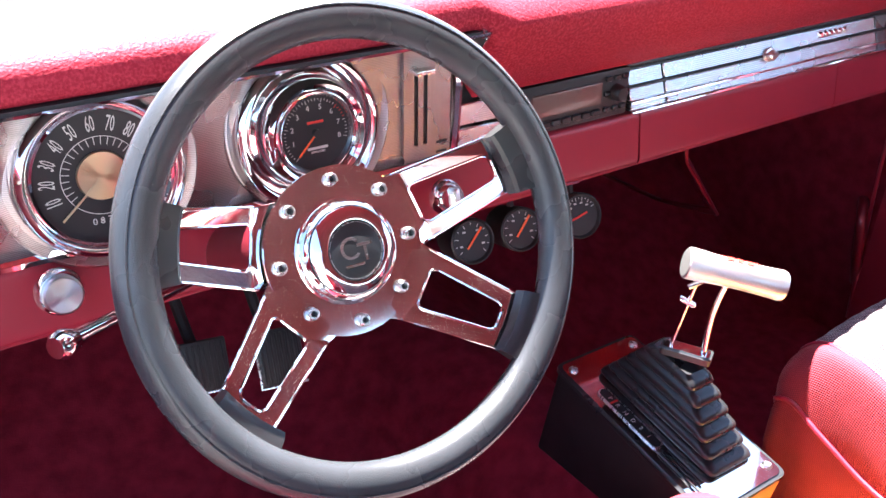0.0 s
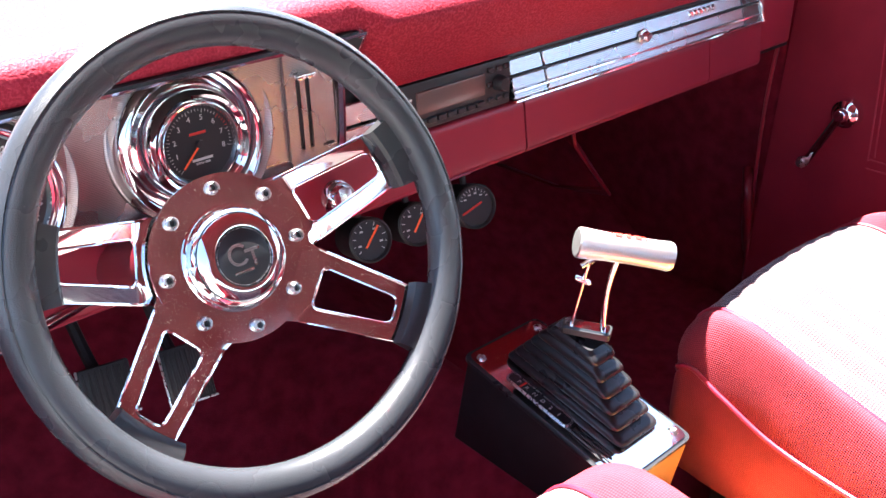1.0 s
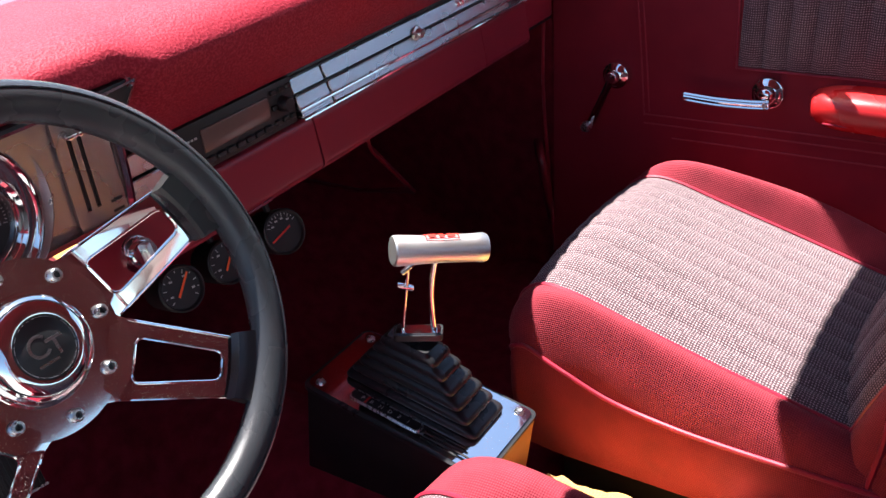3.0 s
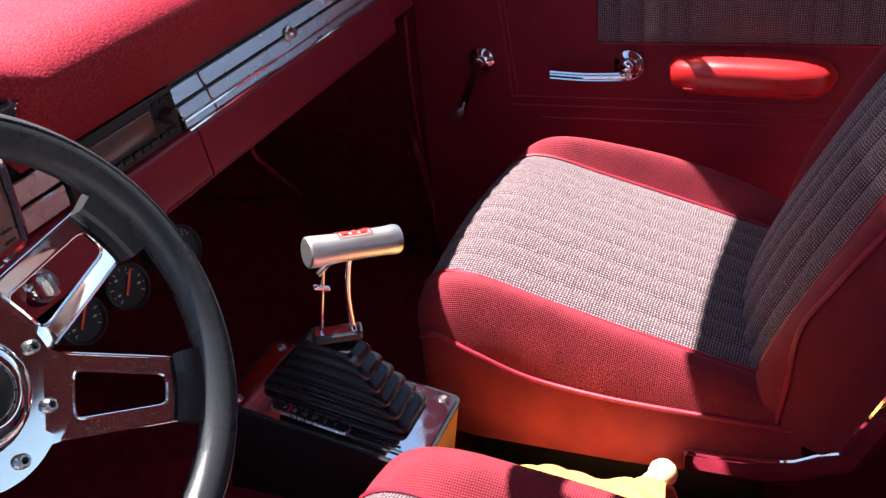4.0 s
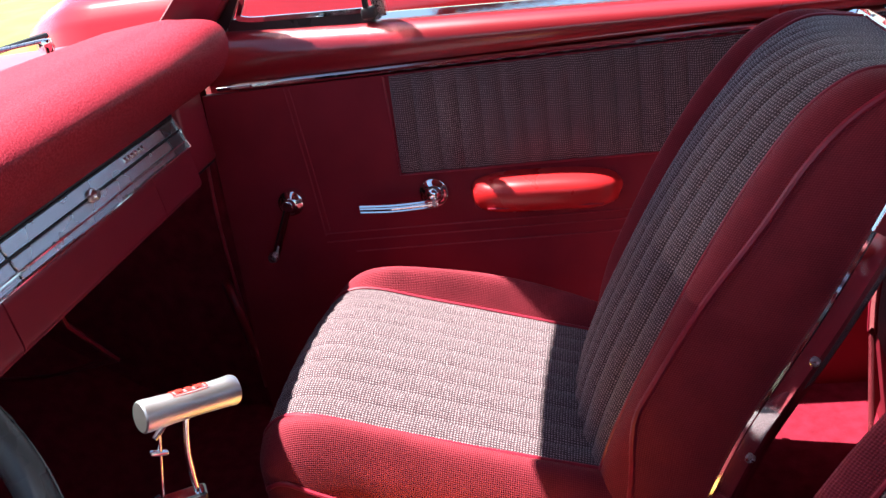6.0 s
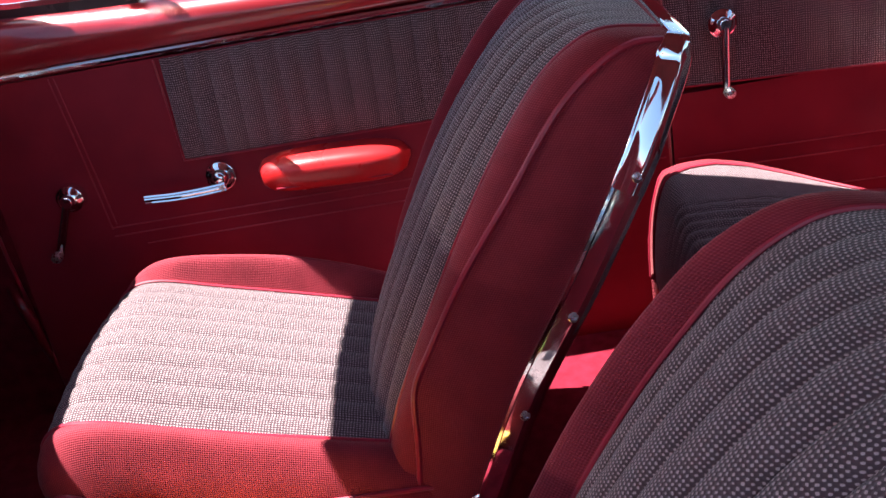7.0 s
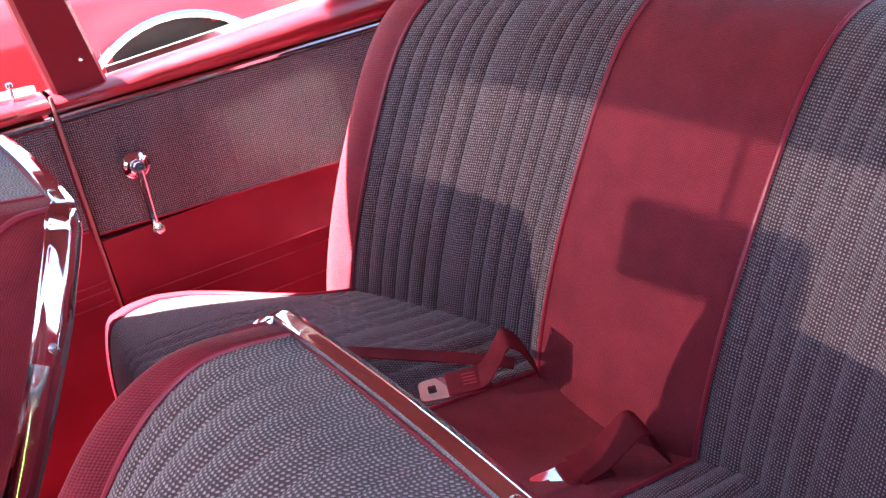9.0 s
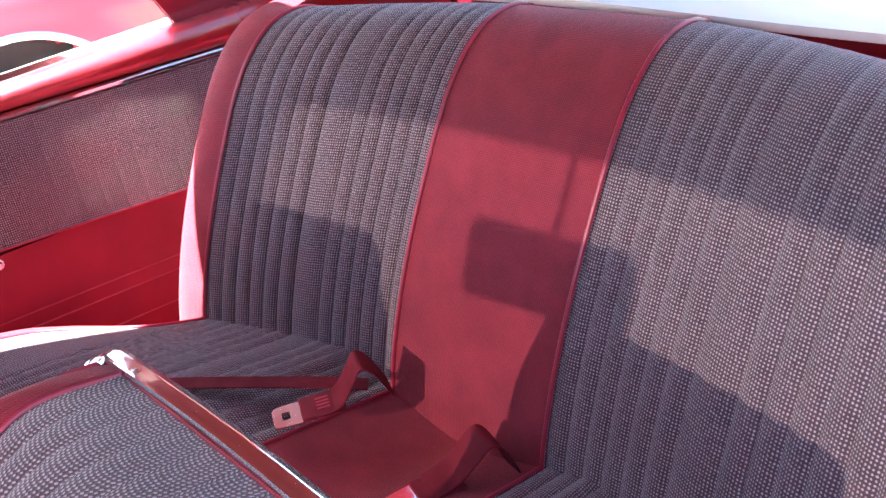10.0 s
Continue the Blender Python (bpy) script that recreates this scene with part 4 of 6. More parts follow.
def rear_seat():
    seat = thing("rear_bench", (0, -1.4, 0.0), "rear bench seat in tweed with a red knit centre section", "car seat")

    def fwd(x):
        return 0.10 * max(0.0, (abs(x + 0.01) - 0.14) / 0.34) ** 1.4

    prof = spline([(0, -1.440, 0.20), (0, -1.452, 0.30), (0, -1.490, 0.42), (0, -1.545, 0.54), (0, -1.605, 0.645), (0, -1.665, 0.702), (0, -1.725, 0.718), (0, -1.775, 0.705)], 5)
    nb = len(prof)

    def P(x, j, lines=(), bolster=0.0):
        p = prof[j]
        g = groove(x, lines, 0.0065)
        lean = -0.013 * max(0.0, (p.z - 0.24) / 0.46) * max(0.0, 1 - ((x + 0.02) / 0.48) ** 2)
        return Vector((x + lean, p.y + fwd(x) - g + bolster, p.z - g * 0.3 - 0.006 * (abs(x) / 0.5) ** 2))

    def section(name, x0, x1, n, material, lines, label):
        bm = bmesh.new()
        sheet(bm, [[P(x0 + (x1 - x0) * i / n, j, lines if 0 < i < n else ()) for i in range(n + 1)] for j in range(nb)], 0, True)
        part(name, bm, material, seat, label, 80)

    # six narrow pleats, one double, six narrow
    steps = [0, 1, 2, 3, 4, 5, 6, 8, 9, 10, 11, 12, 13, 14]
    r_lines = [0.114 + (0.454 - 0.114) * k / 14 for k in steps]
    l_lines = [-0.152 - (0.56 - 0.146) * k / 14 for k in steps]
    section("backrest_insert", 0.114, 0.454, 140, cloth, r_lines, "charcoal tweed with upright pleats")
    section("backrest_insert", -0.56, -0.152, 150, cloth, l_lines, "charcoal tweed with upright pleats")
    section("backrest_centre", -0.152, 0.114, 30, knit, [], "dark red knit centre section")
    for a, b in ((0.454, 0.578), (-0.67, -0.56)):
        bm = bmesh.new()
        rows = []
        for j in range(nb):
            row = []
            for i in range(15):
                x = a + (b - a) * i / 14
                out = abs(x - (a if a > 0 else b)) / abs(b - a)
                row.append(P(x, j) + Vector((0, -0.115 * out ** 2.6 + 0.004 * math.sin(out * 3.1), 0)))
            rows.append(row)
        sheet(bm, rows, 0, True)
        part("backrest_bolster", bm, knit, seat, "red knit outer bolster", 80)
    for x in (0.454, 0.114, -0.152, -0.56):
        bm = bmesh.new()
        tube(bm, [P(x, j) + Vector((0, 0.001, 0.001)) for j in range(nb)], 0.003, 7)
        part("piping", bm, piping_red, seat)

    # cushion
    def fy(x):
        return -1.005 - 0.02 * (x / 0.5) ** 2

    def seam_x(y):
        return lerp_line([(-1.42, 0.44), (-1.36, 0.445), (-1.285, 0.475), (-1.21, 0.540), (-1.16, 0.568), (-1.11, 0.578), (-1.06, 0.568), (-1.02, 0.545), (-0.97, 0.535)], y)[0]

    def edge_x(y):
        return lerp_line([(-1.42, 0.50), (-1.36, 0.51), (-1.27, 0.560), (-1.20, 0.622), (-1.15, 0.652), (-1.10, 0.660), (-1.05, 0.642), (-1.02, 0.612), (-0.97, 0.590)], y)[0]

    def K(x, t, lines=()):
        """t runs from the backrest forward and over the front edge."""
        yb = -1.46 + fwd(x)
        base = 0.245 + 0.06 * min(1.0, abs(x + 0.01) / 0.22) ** 1.5
        if t < 0.8:
            q = t / 0.8
            y = yb + (fy(x) - yb) * q
            z = base + 0.055 * math.sin(q * 1.5) ** 1.2
        else:
            q = (t - 0.8) / 0.2
            y = fy(x) + 0.03 * math.sin(q * math.pi / 2)
            z = base + 0.055 - 0.16 * q ** 1.6
        a, b = seam_x(y), edge_x(y)
        e = min(1.0, max(0.0, (abs(x) - a) / (b - a)))
        z -= 0.035 * e ** 2.2
        g = groove(x, lines, 0.0055)
        return Vector((x, y, z - g))

    def bound(kind, t):
        """The edges of the sections, which bow outwards at the ends of the bench."""
        if kind in ("a", "-a", "b", "-b"):
            s = -1 if kind[0] == "-" else 1
            y = K(0.5, t).y
            return s * (seam_x(y) if kind[-1] == "a" else edge_x(y))
        return kind

    for x0, x1, n, material, lines, label in ((0.114, "a", 130, cloth, r_lines, "charcoal tweed cushion with pleats"), ("-a", -0.152, 140, cloth, l_lines, "charcoal tweed cushion with pleats"),
                                              (-0.152, 0.114, 26, knit, [], "red cushion centre"), ("a", "b", 14, knit, [], "red cushion end"), ("-b", "-a", 14, knit, [], "red cushion end")):
        bm = bmesh.new()
        sheet(bm, [[K(bound(x0, k / 34) + (bound(x1, k / 34) - bound(x0, k / 34)) * i / n, k / 34, lines if 0 < i < n else ()) for i in range(n + 1)] for k in range(35)])
        part("cushion_section", bm, material, seat, label, 80)
    for x in ("a", 0.114, -0.152, "-a", "b"):
        bm = bmesh.new()
        tube(bm, [K(bound(x, k / 34), k / 34) + Vector((0, 0, 0.001)) for k in range(35)], 0.0026, 7)
        part("piping", bm, piping_red, seat)
    bm = bmesh.new()
    sheet(bm, [[K(bound("b", k / 34), k / 34) for k in range(35)], [K(bound("b", k / 34), k / 34) * 1.0 - Vector((0.02, 0, 0.25)) for k in range(35)]])
    part("cushion_side", bm, knit, seat, "red cushion side")
    bm = bmesh.new()
    sheet(bm, [[(x, fy(x) + 0.028 - 0.02 * (1 - z / 0.22), z) for x in (-0.64, -0.3, 0, 0.3, 0.64)] for z in (0.0, 0.1, 0.22)])
    part("cushion_front", bm, vinyl, seat)

    bm = bmesh.new()
    sheet(bm, [[(x, y, 0.706 + 0.004 * math.sin(7 * x + 3 * y)) for x in [-0.76 + 0.08 * k for k in range(20)]] for y in (-1.765, -1.85, -1.95, -2.05, -2.2)], 0.01)
    tagged(part("parcel_shelf", bm, shelf_pale), "pale parcel shelf behind the rear seat", "shelf", kind="structure")

    # two lap belts lying in the fold of the seat
    for (tip, mid, top, foot), along in ((((0.107, -1.287, 0.325), (0.078, -1.345, 0.331), (0.080, -1.378, 0.368), (0.085, -1.425, 0.300)), True),
                                         (((-0.070, -1.312, 0.272), (-0.088, -1.372, 0.286), (-0.108, -1.404, 0.328), (-0.116, -1.440, 0.262)), False)):
        tip, mid, top, foot = Vector(tip), Vector(mid), Vector(top), Vector(foot)
        belt_t = thing("seat_belt", mid, "dark red lap belt with chrome buckle on rear bench", "seat belt", "rear belts")
        d = (mid - tip).normalized()
        side_v = d.cross(Vector((0, 0, 1))).normalized()
        pts = spline([tip + d * 0.03 + Vector((0, 0, 0.003)), mid - d * 0.006 + Vector((0, 0, 0.004)), mid.lerp(top, 0.5) + Vector((0, 0, 0.004)), top, top.lerp(foot, 0.25) + d * 0.008, foot], 6)
        bm = bmesh.new()
        sheet(bm, [[p + side_v * (0.024 * q) for q in (-1, -0.5, 0, 0.5, 1)] for p in pts], 0.0018)
        part("strap", bm, belt_red, belt_t, "dark red webbing", 60)
        if along:
            bm = bmesh.new()
            lay = spline([(0.275, -1.195, 0.352), (0.231, -1.241, 0.347), (0.173, -1.302, 0.338), (0.125, -1.350, 0.331), (0.090, -1.395, 0.318)], 5)
            sheet(bm, [[p + Vector((0.72, -0.69, 0)) * (0.012 * q) for q in (-1, -0.5, 0, 0.5, 1)] for p in lay], 0.0018)
            part("strap", bm, belt_red, belt_t, "dark red webbing", 60)
        flat = frame_on((0.0, 0.03, 1), d, at=tip)
        bm = bmesh.new()
        plate(bm, rounded([(-0.021, -0.020), (0.021, -0.020), (0.023, 0.026), (-0.023, 0.026)], 0.009), [rounded([(-0.008, -0.009), (0.008, -0.009), (0.008, 0.001), (-0.008, 0.001)], 0.002)], 0.0025, flat)
        part("buckle", bm, chrome, belt_t, "chrome buckle plate")
        bm = bmesh.new()
        box(bm, (-0.023, 0.014, 0.001), (0.023, 0.068, 0.0065), 0.0025, 2, flat)
        cov = part("buckle_cover", bm, belt_red, belt_t, "dark red stitched buckle cover")
        for k in range(4):
            bm = bmesh.new()
            box(bm, (-0.012 + 0.007 * k, 0.034, 0.0062), (-0.0095 + 0.007 * k, 0.050, 0.0069), 0, 1, flat)
            part("stitch", bm, piping_red, cov)


# ---- dashboard ----
def dashboard():
    dash = thing("dashboard", (0, 0.1, 0.6), "red dashboard with padded top, ribbed aluminium trim and round dials", "dashboard")
    right = [(0.40, 0.720), (0.39, 0.735), (0.37, 0.740), (0.18, 0.745), (0.06, 0.747), (-0.02, 0.742), (-0.055, 0.732), (-0.074, 0.716), (-0.076, 0.702), (-0.064, 0.680), (-0.040, 0.652), (-0.014, 0.630), (-0.006, 0.622)]
    left = [(0.40, 0.720), (0.39, 0.735), (0.37, 0.740), (0.18, 0.745), (0.06, 0.748), (-0.02, 0.7465), (-0.046, 0.7415), (-0.061, 0.733), (-0.0665, 0.720), (-0.066, 0.710), (-0.058, 0.7065), (-0.04, 0.706), (-0.01, 0.706)]
    R = spline([(0, y, z) for y, z in right], 4)
    L = spline([(0, y, z) for y, z in left], 4)

    # towards the end of the pad its nose is blunter
    blunt = [(0.40, 0.720), (0.39, 0.735), (0.37, 0.740), (0.18, 0.745), (0.06, 0.747), (-0.02, 0.743), (-0.058, 0.736), (-0.073, 0.722), (-0.077, 0.704), (-0.073, 0.684), (-0.060, 0.660), (-0.038, 0.640), (-0.006, 0.624)]
    N = spline([(0, y, z) for y, z in blunt], 4)

    # the far edge of the pad follows the curve of the windscreen
    def back(x):
        return (0.193 - 0.16 * abs(x) ** 2.2) / 0.40

    bm = bmesh.new()
    xs = [-0.70 + 0.02 * k for k in range(28)] + [-0.15] + [-0.14 + 0.02 * k for k in range(43)]
    rows = []
    for x in xs:
        k = min(1.0, max(0.0, (x + 0.175) / 0.03))
        shrink = 1 - 0.03 * max(0.0, (x - 0.68) / 0.02) ** 2
        e = min(1.0, max(0.0, (x - 0.50) / 0.15))
        row = []
        for a, b, c in zip(L, R, N):
            y, z = a.y + (b.lerp(c, e).y - a.y) * k, a.z + (b.lerp(c, e).z - a.z) * k
            row.append(Vector((x, y * back(x) if y > 0 else y, 0.69 + (z - 0.69) * shrink)))
        rows.append(row)
    sheet(bm, rows)
    end = [v for v in bm.verts if abs(v.co.x - xs[-1]) < 1e-4]
    bm.faces.new(end)
    bmesh.ops.recalc_face_normals(bm, faces=bm.faces[:])
    part("pad", bm, padding, dash, "red woven-grain dash pad", 60)
    # lower rail, in three lengths with gaps at the glove box
    low = spline([(0, 0.004, 0.566), (0, -0.007, 0.5645), (0, -0.0115, 0.560), (0, -0.0135, 0.545), (0, -0.016, 0.524), (0, -0.0175, 0.508), (0, -0.015, 0.502), (0, -0.008, 0.499), (0, 0.05, 0.498)], 4)
    for a, b, nm, lab in ((-0.74, 0.0955, "lower_rail", ""), (0.0985, 0.472, "glove_box_lid", "red glove box lid"), (0.4735, 0.605, "lower_rail", "")):
        bm = bmesh.new()
        n = max(4, int((b - a) / 0.03))
        sheet(bm, [[Vector((a + (b - a) * i / n, p.y, p.z)) for p in low] for i in range(n + 1)], 0.006, False)
        part(nm, bm, dash_red, dash, lab, 60)
    bm = bmesh.new()
    box(bm, (-0.74, 0.012, 0.50), (0.735, 0.05, 0.72))
    part("backing", bm, blackish, dash)
    bm = bmesh.new()
    box(bm, (0.6075, -0.010, 0.515), (0.700, 0.010, 0.632), 0.006, 3)
    part("end_piece", bm, dash_red, dash, "dark red end piece of the dash")
    # added to stop sun leaking down the gap at each dash end
    for sx in (1, -1):
        bm = bmesh.new()
        box(bm, (min(sx * 0.692, sx * 0.79), 0.055, 0.50), (max(sx * 0.692, sx * 0.79), 0.62, 0.705), 0.006, 2)
        part("end_panel", bm, maroon, dash, "maroon dash end panel")
    bm = bmesh.new()
    tube(bm, [(-0.06 + 0.008 * k, -0.017, 0.502) for k in range(9)], 0.0016, 6)
    part("lip", bm, dash_red, dash)
    bm = bmesh.new()
    band(bm, [(0.222, 0.02, 0.500), (0.240, 0.03, 0.461), (0.344, 0.05, 0.349), (0.46, 0.25, 0.26), (0.52, 0.62, 0.22)], [(-0.007, -0.002), (-0.007, 0.002), (0.007, 0.002), (0.007, -0.002)], (0, -0.6, 0.8))
    part("bracket", bm, maroon, dash, "dull red support bracket")
    bm = bmesh.new()
    tube(bm, spline([(0.756, 0.060, 0.262), (0.728, 0.042, 0.245), (0.724, 0.034, 0.21), (0.730, 0.032, 0.16), (0.756, 0.040, 0.11)], 6), 0.009, 10)
    part("hose", bm, maroon, dash, "short maroon hose beside the kick panel")
    bm = bmesh.new()
    sheet(bm, [[(x, 0.05 + 0.03 * k, 0.498 - 0.024 * k) for x in (-0.74, -0.6, -0.5, -0.44)] for k in range(3)], 0.004, True)
    part("kick_panel", bm, dash_red, dash, "dark red panel below the dashboard")

    # right-hand trim strip
    y0 = -0.0015
    for a, b, m in ((0.081, 0.1355, ribs), (0.1385, 0.555, ribs)):
        for z0, z1 in ((0.5685, 0.5765), (0.5785, 0.5935), (0.5955, 0.6125)):
            bm = bmesh.new()
            box(bm, (a, y0 - 0.004, z0), (b, 0.012, z1), 0.0012, 1)
            part("trim_rib", bm, m, dash)
    for z in (0.5672, 0.5775, 0.5945, 0.6135):
        bm = bmesh.new()
        box(bm, (0.080, y0 - 0.0055, z - 0.0012), (0.606, 0.012, z + 0.0012), 0.0004, 1)
        part("trim_line", bm, blackish if z in (0.5945, 0.6135) else chrome, dash)
    bm = bmesh.new()
    box(bm, (0.078, y0 - 0.006, 0.6150), (0.606, 0.012, 0.6215), 0.0015, 1)
    part("trim_cap", bm, blackish, dash, "black edge above the trim")
    bm = bmesh.new()
    box(bm, (0.557, y0 - 0.004, 0.568), (0.600, 0.012, 0.613), 0.001, 1)
    part("trim_end", bm, dark_alu, dash, "dark ribbed trim end")
    bm = bmesh.new()
    box(bm, (0.600, y0 - 0.007, 0.566), (0.604, 0.012, 0.616), 0.001, 1)
    part("trim_stop", bm, chrome, dash)
    for k in range(6):
        bm = bmesh.new()
        box(bm, (0.430 + 0.0105 * k, y0 - 0.007, 0.6015), (0.437 + 0.0105 * k, 0.0, 0.6085), 0.0015, 1)
        part("badge_bar", bm, chrome, dash)
    for ob in dash.children:
        if ob.name.split(".")[0] in ("trim_rib", "trim_line", "trim_cap", "trim_end", "trim_stop", "badge_bar"):
            for v in ob.data.vertices:
                v.co.y += (v.co.z - 0.594) * 0.36
    # glove box latch
    latch = Vector((0.325, y0 - 0.004, 0.5945))
    bm = bmesh.new()
    lathe(bm, [(0.0, 0.010), (0.004, 0.010), (0.006, 0.008), (0.0075, 0.003), (0.010, 0.002), (0.011, 0.0)], frame_on((0, -1, 0), at=latch), 24)
    box(bm, (-0.013, -0.004, 0.0), (0.013, 0.004, 0.006), 0.0015, 1, frame_on((0, -1, 0), at=latch))
    part("latch", bm, satin, dash, "glove box latch")

    # radio
    radio = thing("car_radio", (-0.005, 0, 0.59), "black car radio with a blank display in the dash", "radio")
    bm = bmesh.new()
    box(bm, (-0.094, y0 - 0.006, 0.5655), (0.0775, 0.03, 0.6200), 0.002, 2)
    part("bezel", bm, blackish, radio)
    bm = bmesh.new()
    box(bm, (-0.064, y0 - 0.0085, 0.584), (0.036, 0.0, 0.6095), 0.002, 2)
    part("display", bm, screen_grey, radio, "blank display, reddish reflection in its colour")
    for k in range(7):
        bm = bmesh.new()
        box(bm, (-0.064 + 0.0145 * k, y0 - 0.0095, 0.5715), (-0.052 + 0.0145 * k, 0.0, 0.5785), 0.0012, 1)
        part("button", bm, dial_black, radio)
    bm = bmesh.new()
    lathe(bm, [(0.0, 0.012), (0.007, 0.012), (0.0085, 0.010), (0.0095, 0.0), (0.0, 0.0)], frame_on((0, -1, 0), at=(0.058, y0 - 0.006, 0.594)), 24)
    part("volume_knob", bm, dial_black, radio)
    for dx, dz in ((0.045, 0.611), (0.058, 0.611), (0.070, 0.611), (0.045, 0.576), (0.058, 0.576), (0.070, 0.576), (0.044, 0.594), (0.071, 0.594)):
        bm = bmesh.new()
        box(bm, (dx - 0.004, y0 - 0.009, dz - 0.003), (dx + 0.004, 0.0, dz + 0.003), 0.001, 1)
        part("button", bm, rubber, radio)
    for k in range(4):
        bm = bmesh.new()
        box(bm, (-0.088 + 0.005 * k, y0 - 0.0068, 0.602), (-0.085 + 0.005 * k, 0.0, 0.604))
        part("print_bar", bm, ink_white, radio)
    for z0, z1 in ((0.568, 0.591), (0.594, 0.617)):
        bm = bmesh.new()
        box(bm, (-0.160, y0 - 0.004, z0), (-0.098, 0.012, z1), 0.0015, 1)
        part("trim_rib", bm, ribs, dash)

    # instrument panel
    clu = thing("instrument_cluster", (-0.40, 0, 0.63), "ribbed aluminium instrument panel with two chrome-ringed dials", "instrument panel")
    bm = bmesh.new()
    box(bm, (-0.70, -0.012, 0.569), (-0.172, 0.012, 0.7015), 0.001, 1)
    part("face", bm, face_ribs, clu, "finely ribbed aluminium face")
    bm = bmesh.new()
    band(bm, [(-0.70, -0.014, 0.570), (-0.45, -0.016, 0.570), (-0.20, -0.016, 0.569), (-0.172, -0.014, 0.572)], [(-0.004, -0.002), (-0.004, 0.004), (0, 0.006), (0.004, 0.004), (0.004, -0.002)], (0, -1, 0.3))
    part("lip", bm, chrome, clu, "chrome lower lip")
    bm = bmesh.new()
    plate(bm, [(-0.70, -0.069), (-0.45, -0.070), (-0.21, -0.071), (-0.172, -0.068), (-0.176, -0.050), (-0.185, 0.0), (-0.70, 0.0)], (), 0.0035, Matrix.Translation((0, 0, 0.7035)))
    br = part("brow", bm, blackish, clu, "dark hood over the dials")
    bm = bmesh.new()
    plate(bm, [(-0.212, 0.7045), (-0.168, 0.7045), (-0.183, 0.6870)], (), 0.002, Matrix(((1, 0, 0, 0), (0, 0, -1, -0.0665), (0, 1, 0, 0), (0, 0, 0, 1))))
    part("gusset", bm, blackish, br, "dark pointed end of the hood")
    bm = bmesh.new()
    tube(bm, [(-0.168, -0.0690, 0.7050), (-0.1755, -0.0690, 0.6960), (-0.183, -0.0690, 0.6865)], 0.0011, 6)
    part("edge", bm, chrome, br)
    bm = bmesh.new()
    band(bm, [(-0.70, -0.0705, 0.7035), (-0.45, -0.0715, 0.7035), (-0.21, -0.0725, 0.7040), (-0.171, -0.0695, 0.7050)], [(-0.0012, -0.002), (-0.0012, 0.0015), (0.0012, 0.0015), (0.0012, -0.002)], (0, -1, 0))
    part("edge", bm, chrome, br, "thin chrome edge")
    bm = bmesh.new()
    for pts in ([(-0.173, -0.068, 0.706), (-0.180, -0.046, 0.690), (-0.168, -0.02, 0.66), (-0.167, -0.014, 0.60), (-0.170, -0.014, 0.572)],):
        band(bm, spline(pts, 5), [(-0.004, -0.002), (-0.004, 0.004), (0.0, 0.006), (0.004, 0.004), (0.004, -0.002)], (0, -1, 0.2))
    part("end_cap", bm, chrome, clu, "chrome end moulding")

    def dial(cx, cz, name, label):
        n = Vector((0, -1, 0.10))
        at = Vector((cx, -0.019 if name == "speedometer" else -0.014, cz))
        m = frame_on(n, at=at)
        return n, at, m

    for cx in (-0.507, -0.322):
        bm = bmesh.new()
        lathe(bm, [(0.0805, -0.001), (0.0800, 0.002), (0.0785, 0.003), (0.0770, 0.002), (0.0715, -0.0005), (0.066, 0.002)], frame_on((0, -1, 0.10), at=(cx, -0.012, 0.6315)), 64)
        part("dial_collar", bm, face_ribs, clu, "dark ribbed collar round the dial")
    # speedometer
    n, at, m = dial(-0.507, 0.630, "speedometer", "")
    bm = bmesh.new()
    lathe(bm, [(0.067, -0.012), (0.066, 0.006), (0.0635, 0.012), (0.060, 0.014), (0.0575, 0.012), (0.0565, 0.008), (0.0545, 0.010), (0.0525, 0.010), (0.051, 0.004), (0.050, 0.0)], m, 64)
    sp = part("speedometer", bm, chrome, clu, "speedometer with chrome ring and gold centre")
    bm = bmesh.new()
    lathe(bm, [(0.0, 0.0035), (0.052, 0.0035)], m, 48)
    part("dial_face", bm, dial_black, sp)
    bm = bmesh.new()
    lathe(bm, [(0.0, 0.0068), (0.0188, 0.0058), (0.0196, 0.004)], m, 48)
    part("centre_disc", bm, brass, sp, "spun gold centre disc")
    bm = bmesh.new()
    plate(bm, ring_pts(0.0312, 60), [ring_pts(0.0306, 60)], 0.0002, m @ Matrix.Translation((0, 0, 0.0038)))
    part("scale_ring", bm, ink_white, sp)
    for k in range(13):
        v = k * 10
        a = radians(222 - k * 21.5)
        if v:
            q = m @ Matrix.Translation((0.0405 * math.cos(a), 0.0405 * math.sin(a), 0.0038)) @ Matrix.Rotation((a - math.pi / 2) * 0.9, 4, "Z") @ Matrix.Diagonal((0.52, 1.3, 1, 1))
            words(str(v), 0.0135, q, ink_white, sp)
        for h in range(2):
            b = a - radians(10.75) * h
            bm = bmesh.new()
            box(bm, (0.0245, -0.0003, 0.0037), (0.031, 0.0003, 0.0040), 0, 1, m @ Matrix.Rotation(b, 4, "Z"))
            part("tick", bm, ink_white, sp)
    words("0 8 3 1 1", 0.0075, m @ Matrix.Translation((0.0, -0.036, 0.0038)), ink_white, sp)
    bm = bmesh.new()
    a = radians(220)
    box(bm, (0.006, -0.0008, 0.0058), (0.046, 0.0008, 0.0066), 0, 1, m @ Matrix.Rotation(a, 4, "Z"))
    part("needle", bm, brass, sp, "gold needle")

    # tachometer in a chrome cup
    n, at, m = dial(-0.326, 0.629, "tachometer", "")
    bm = bmesh.new()
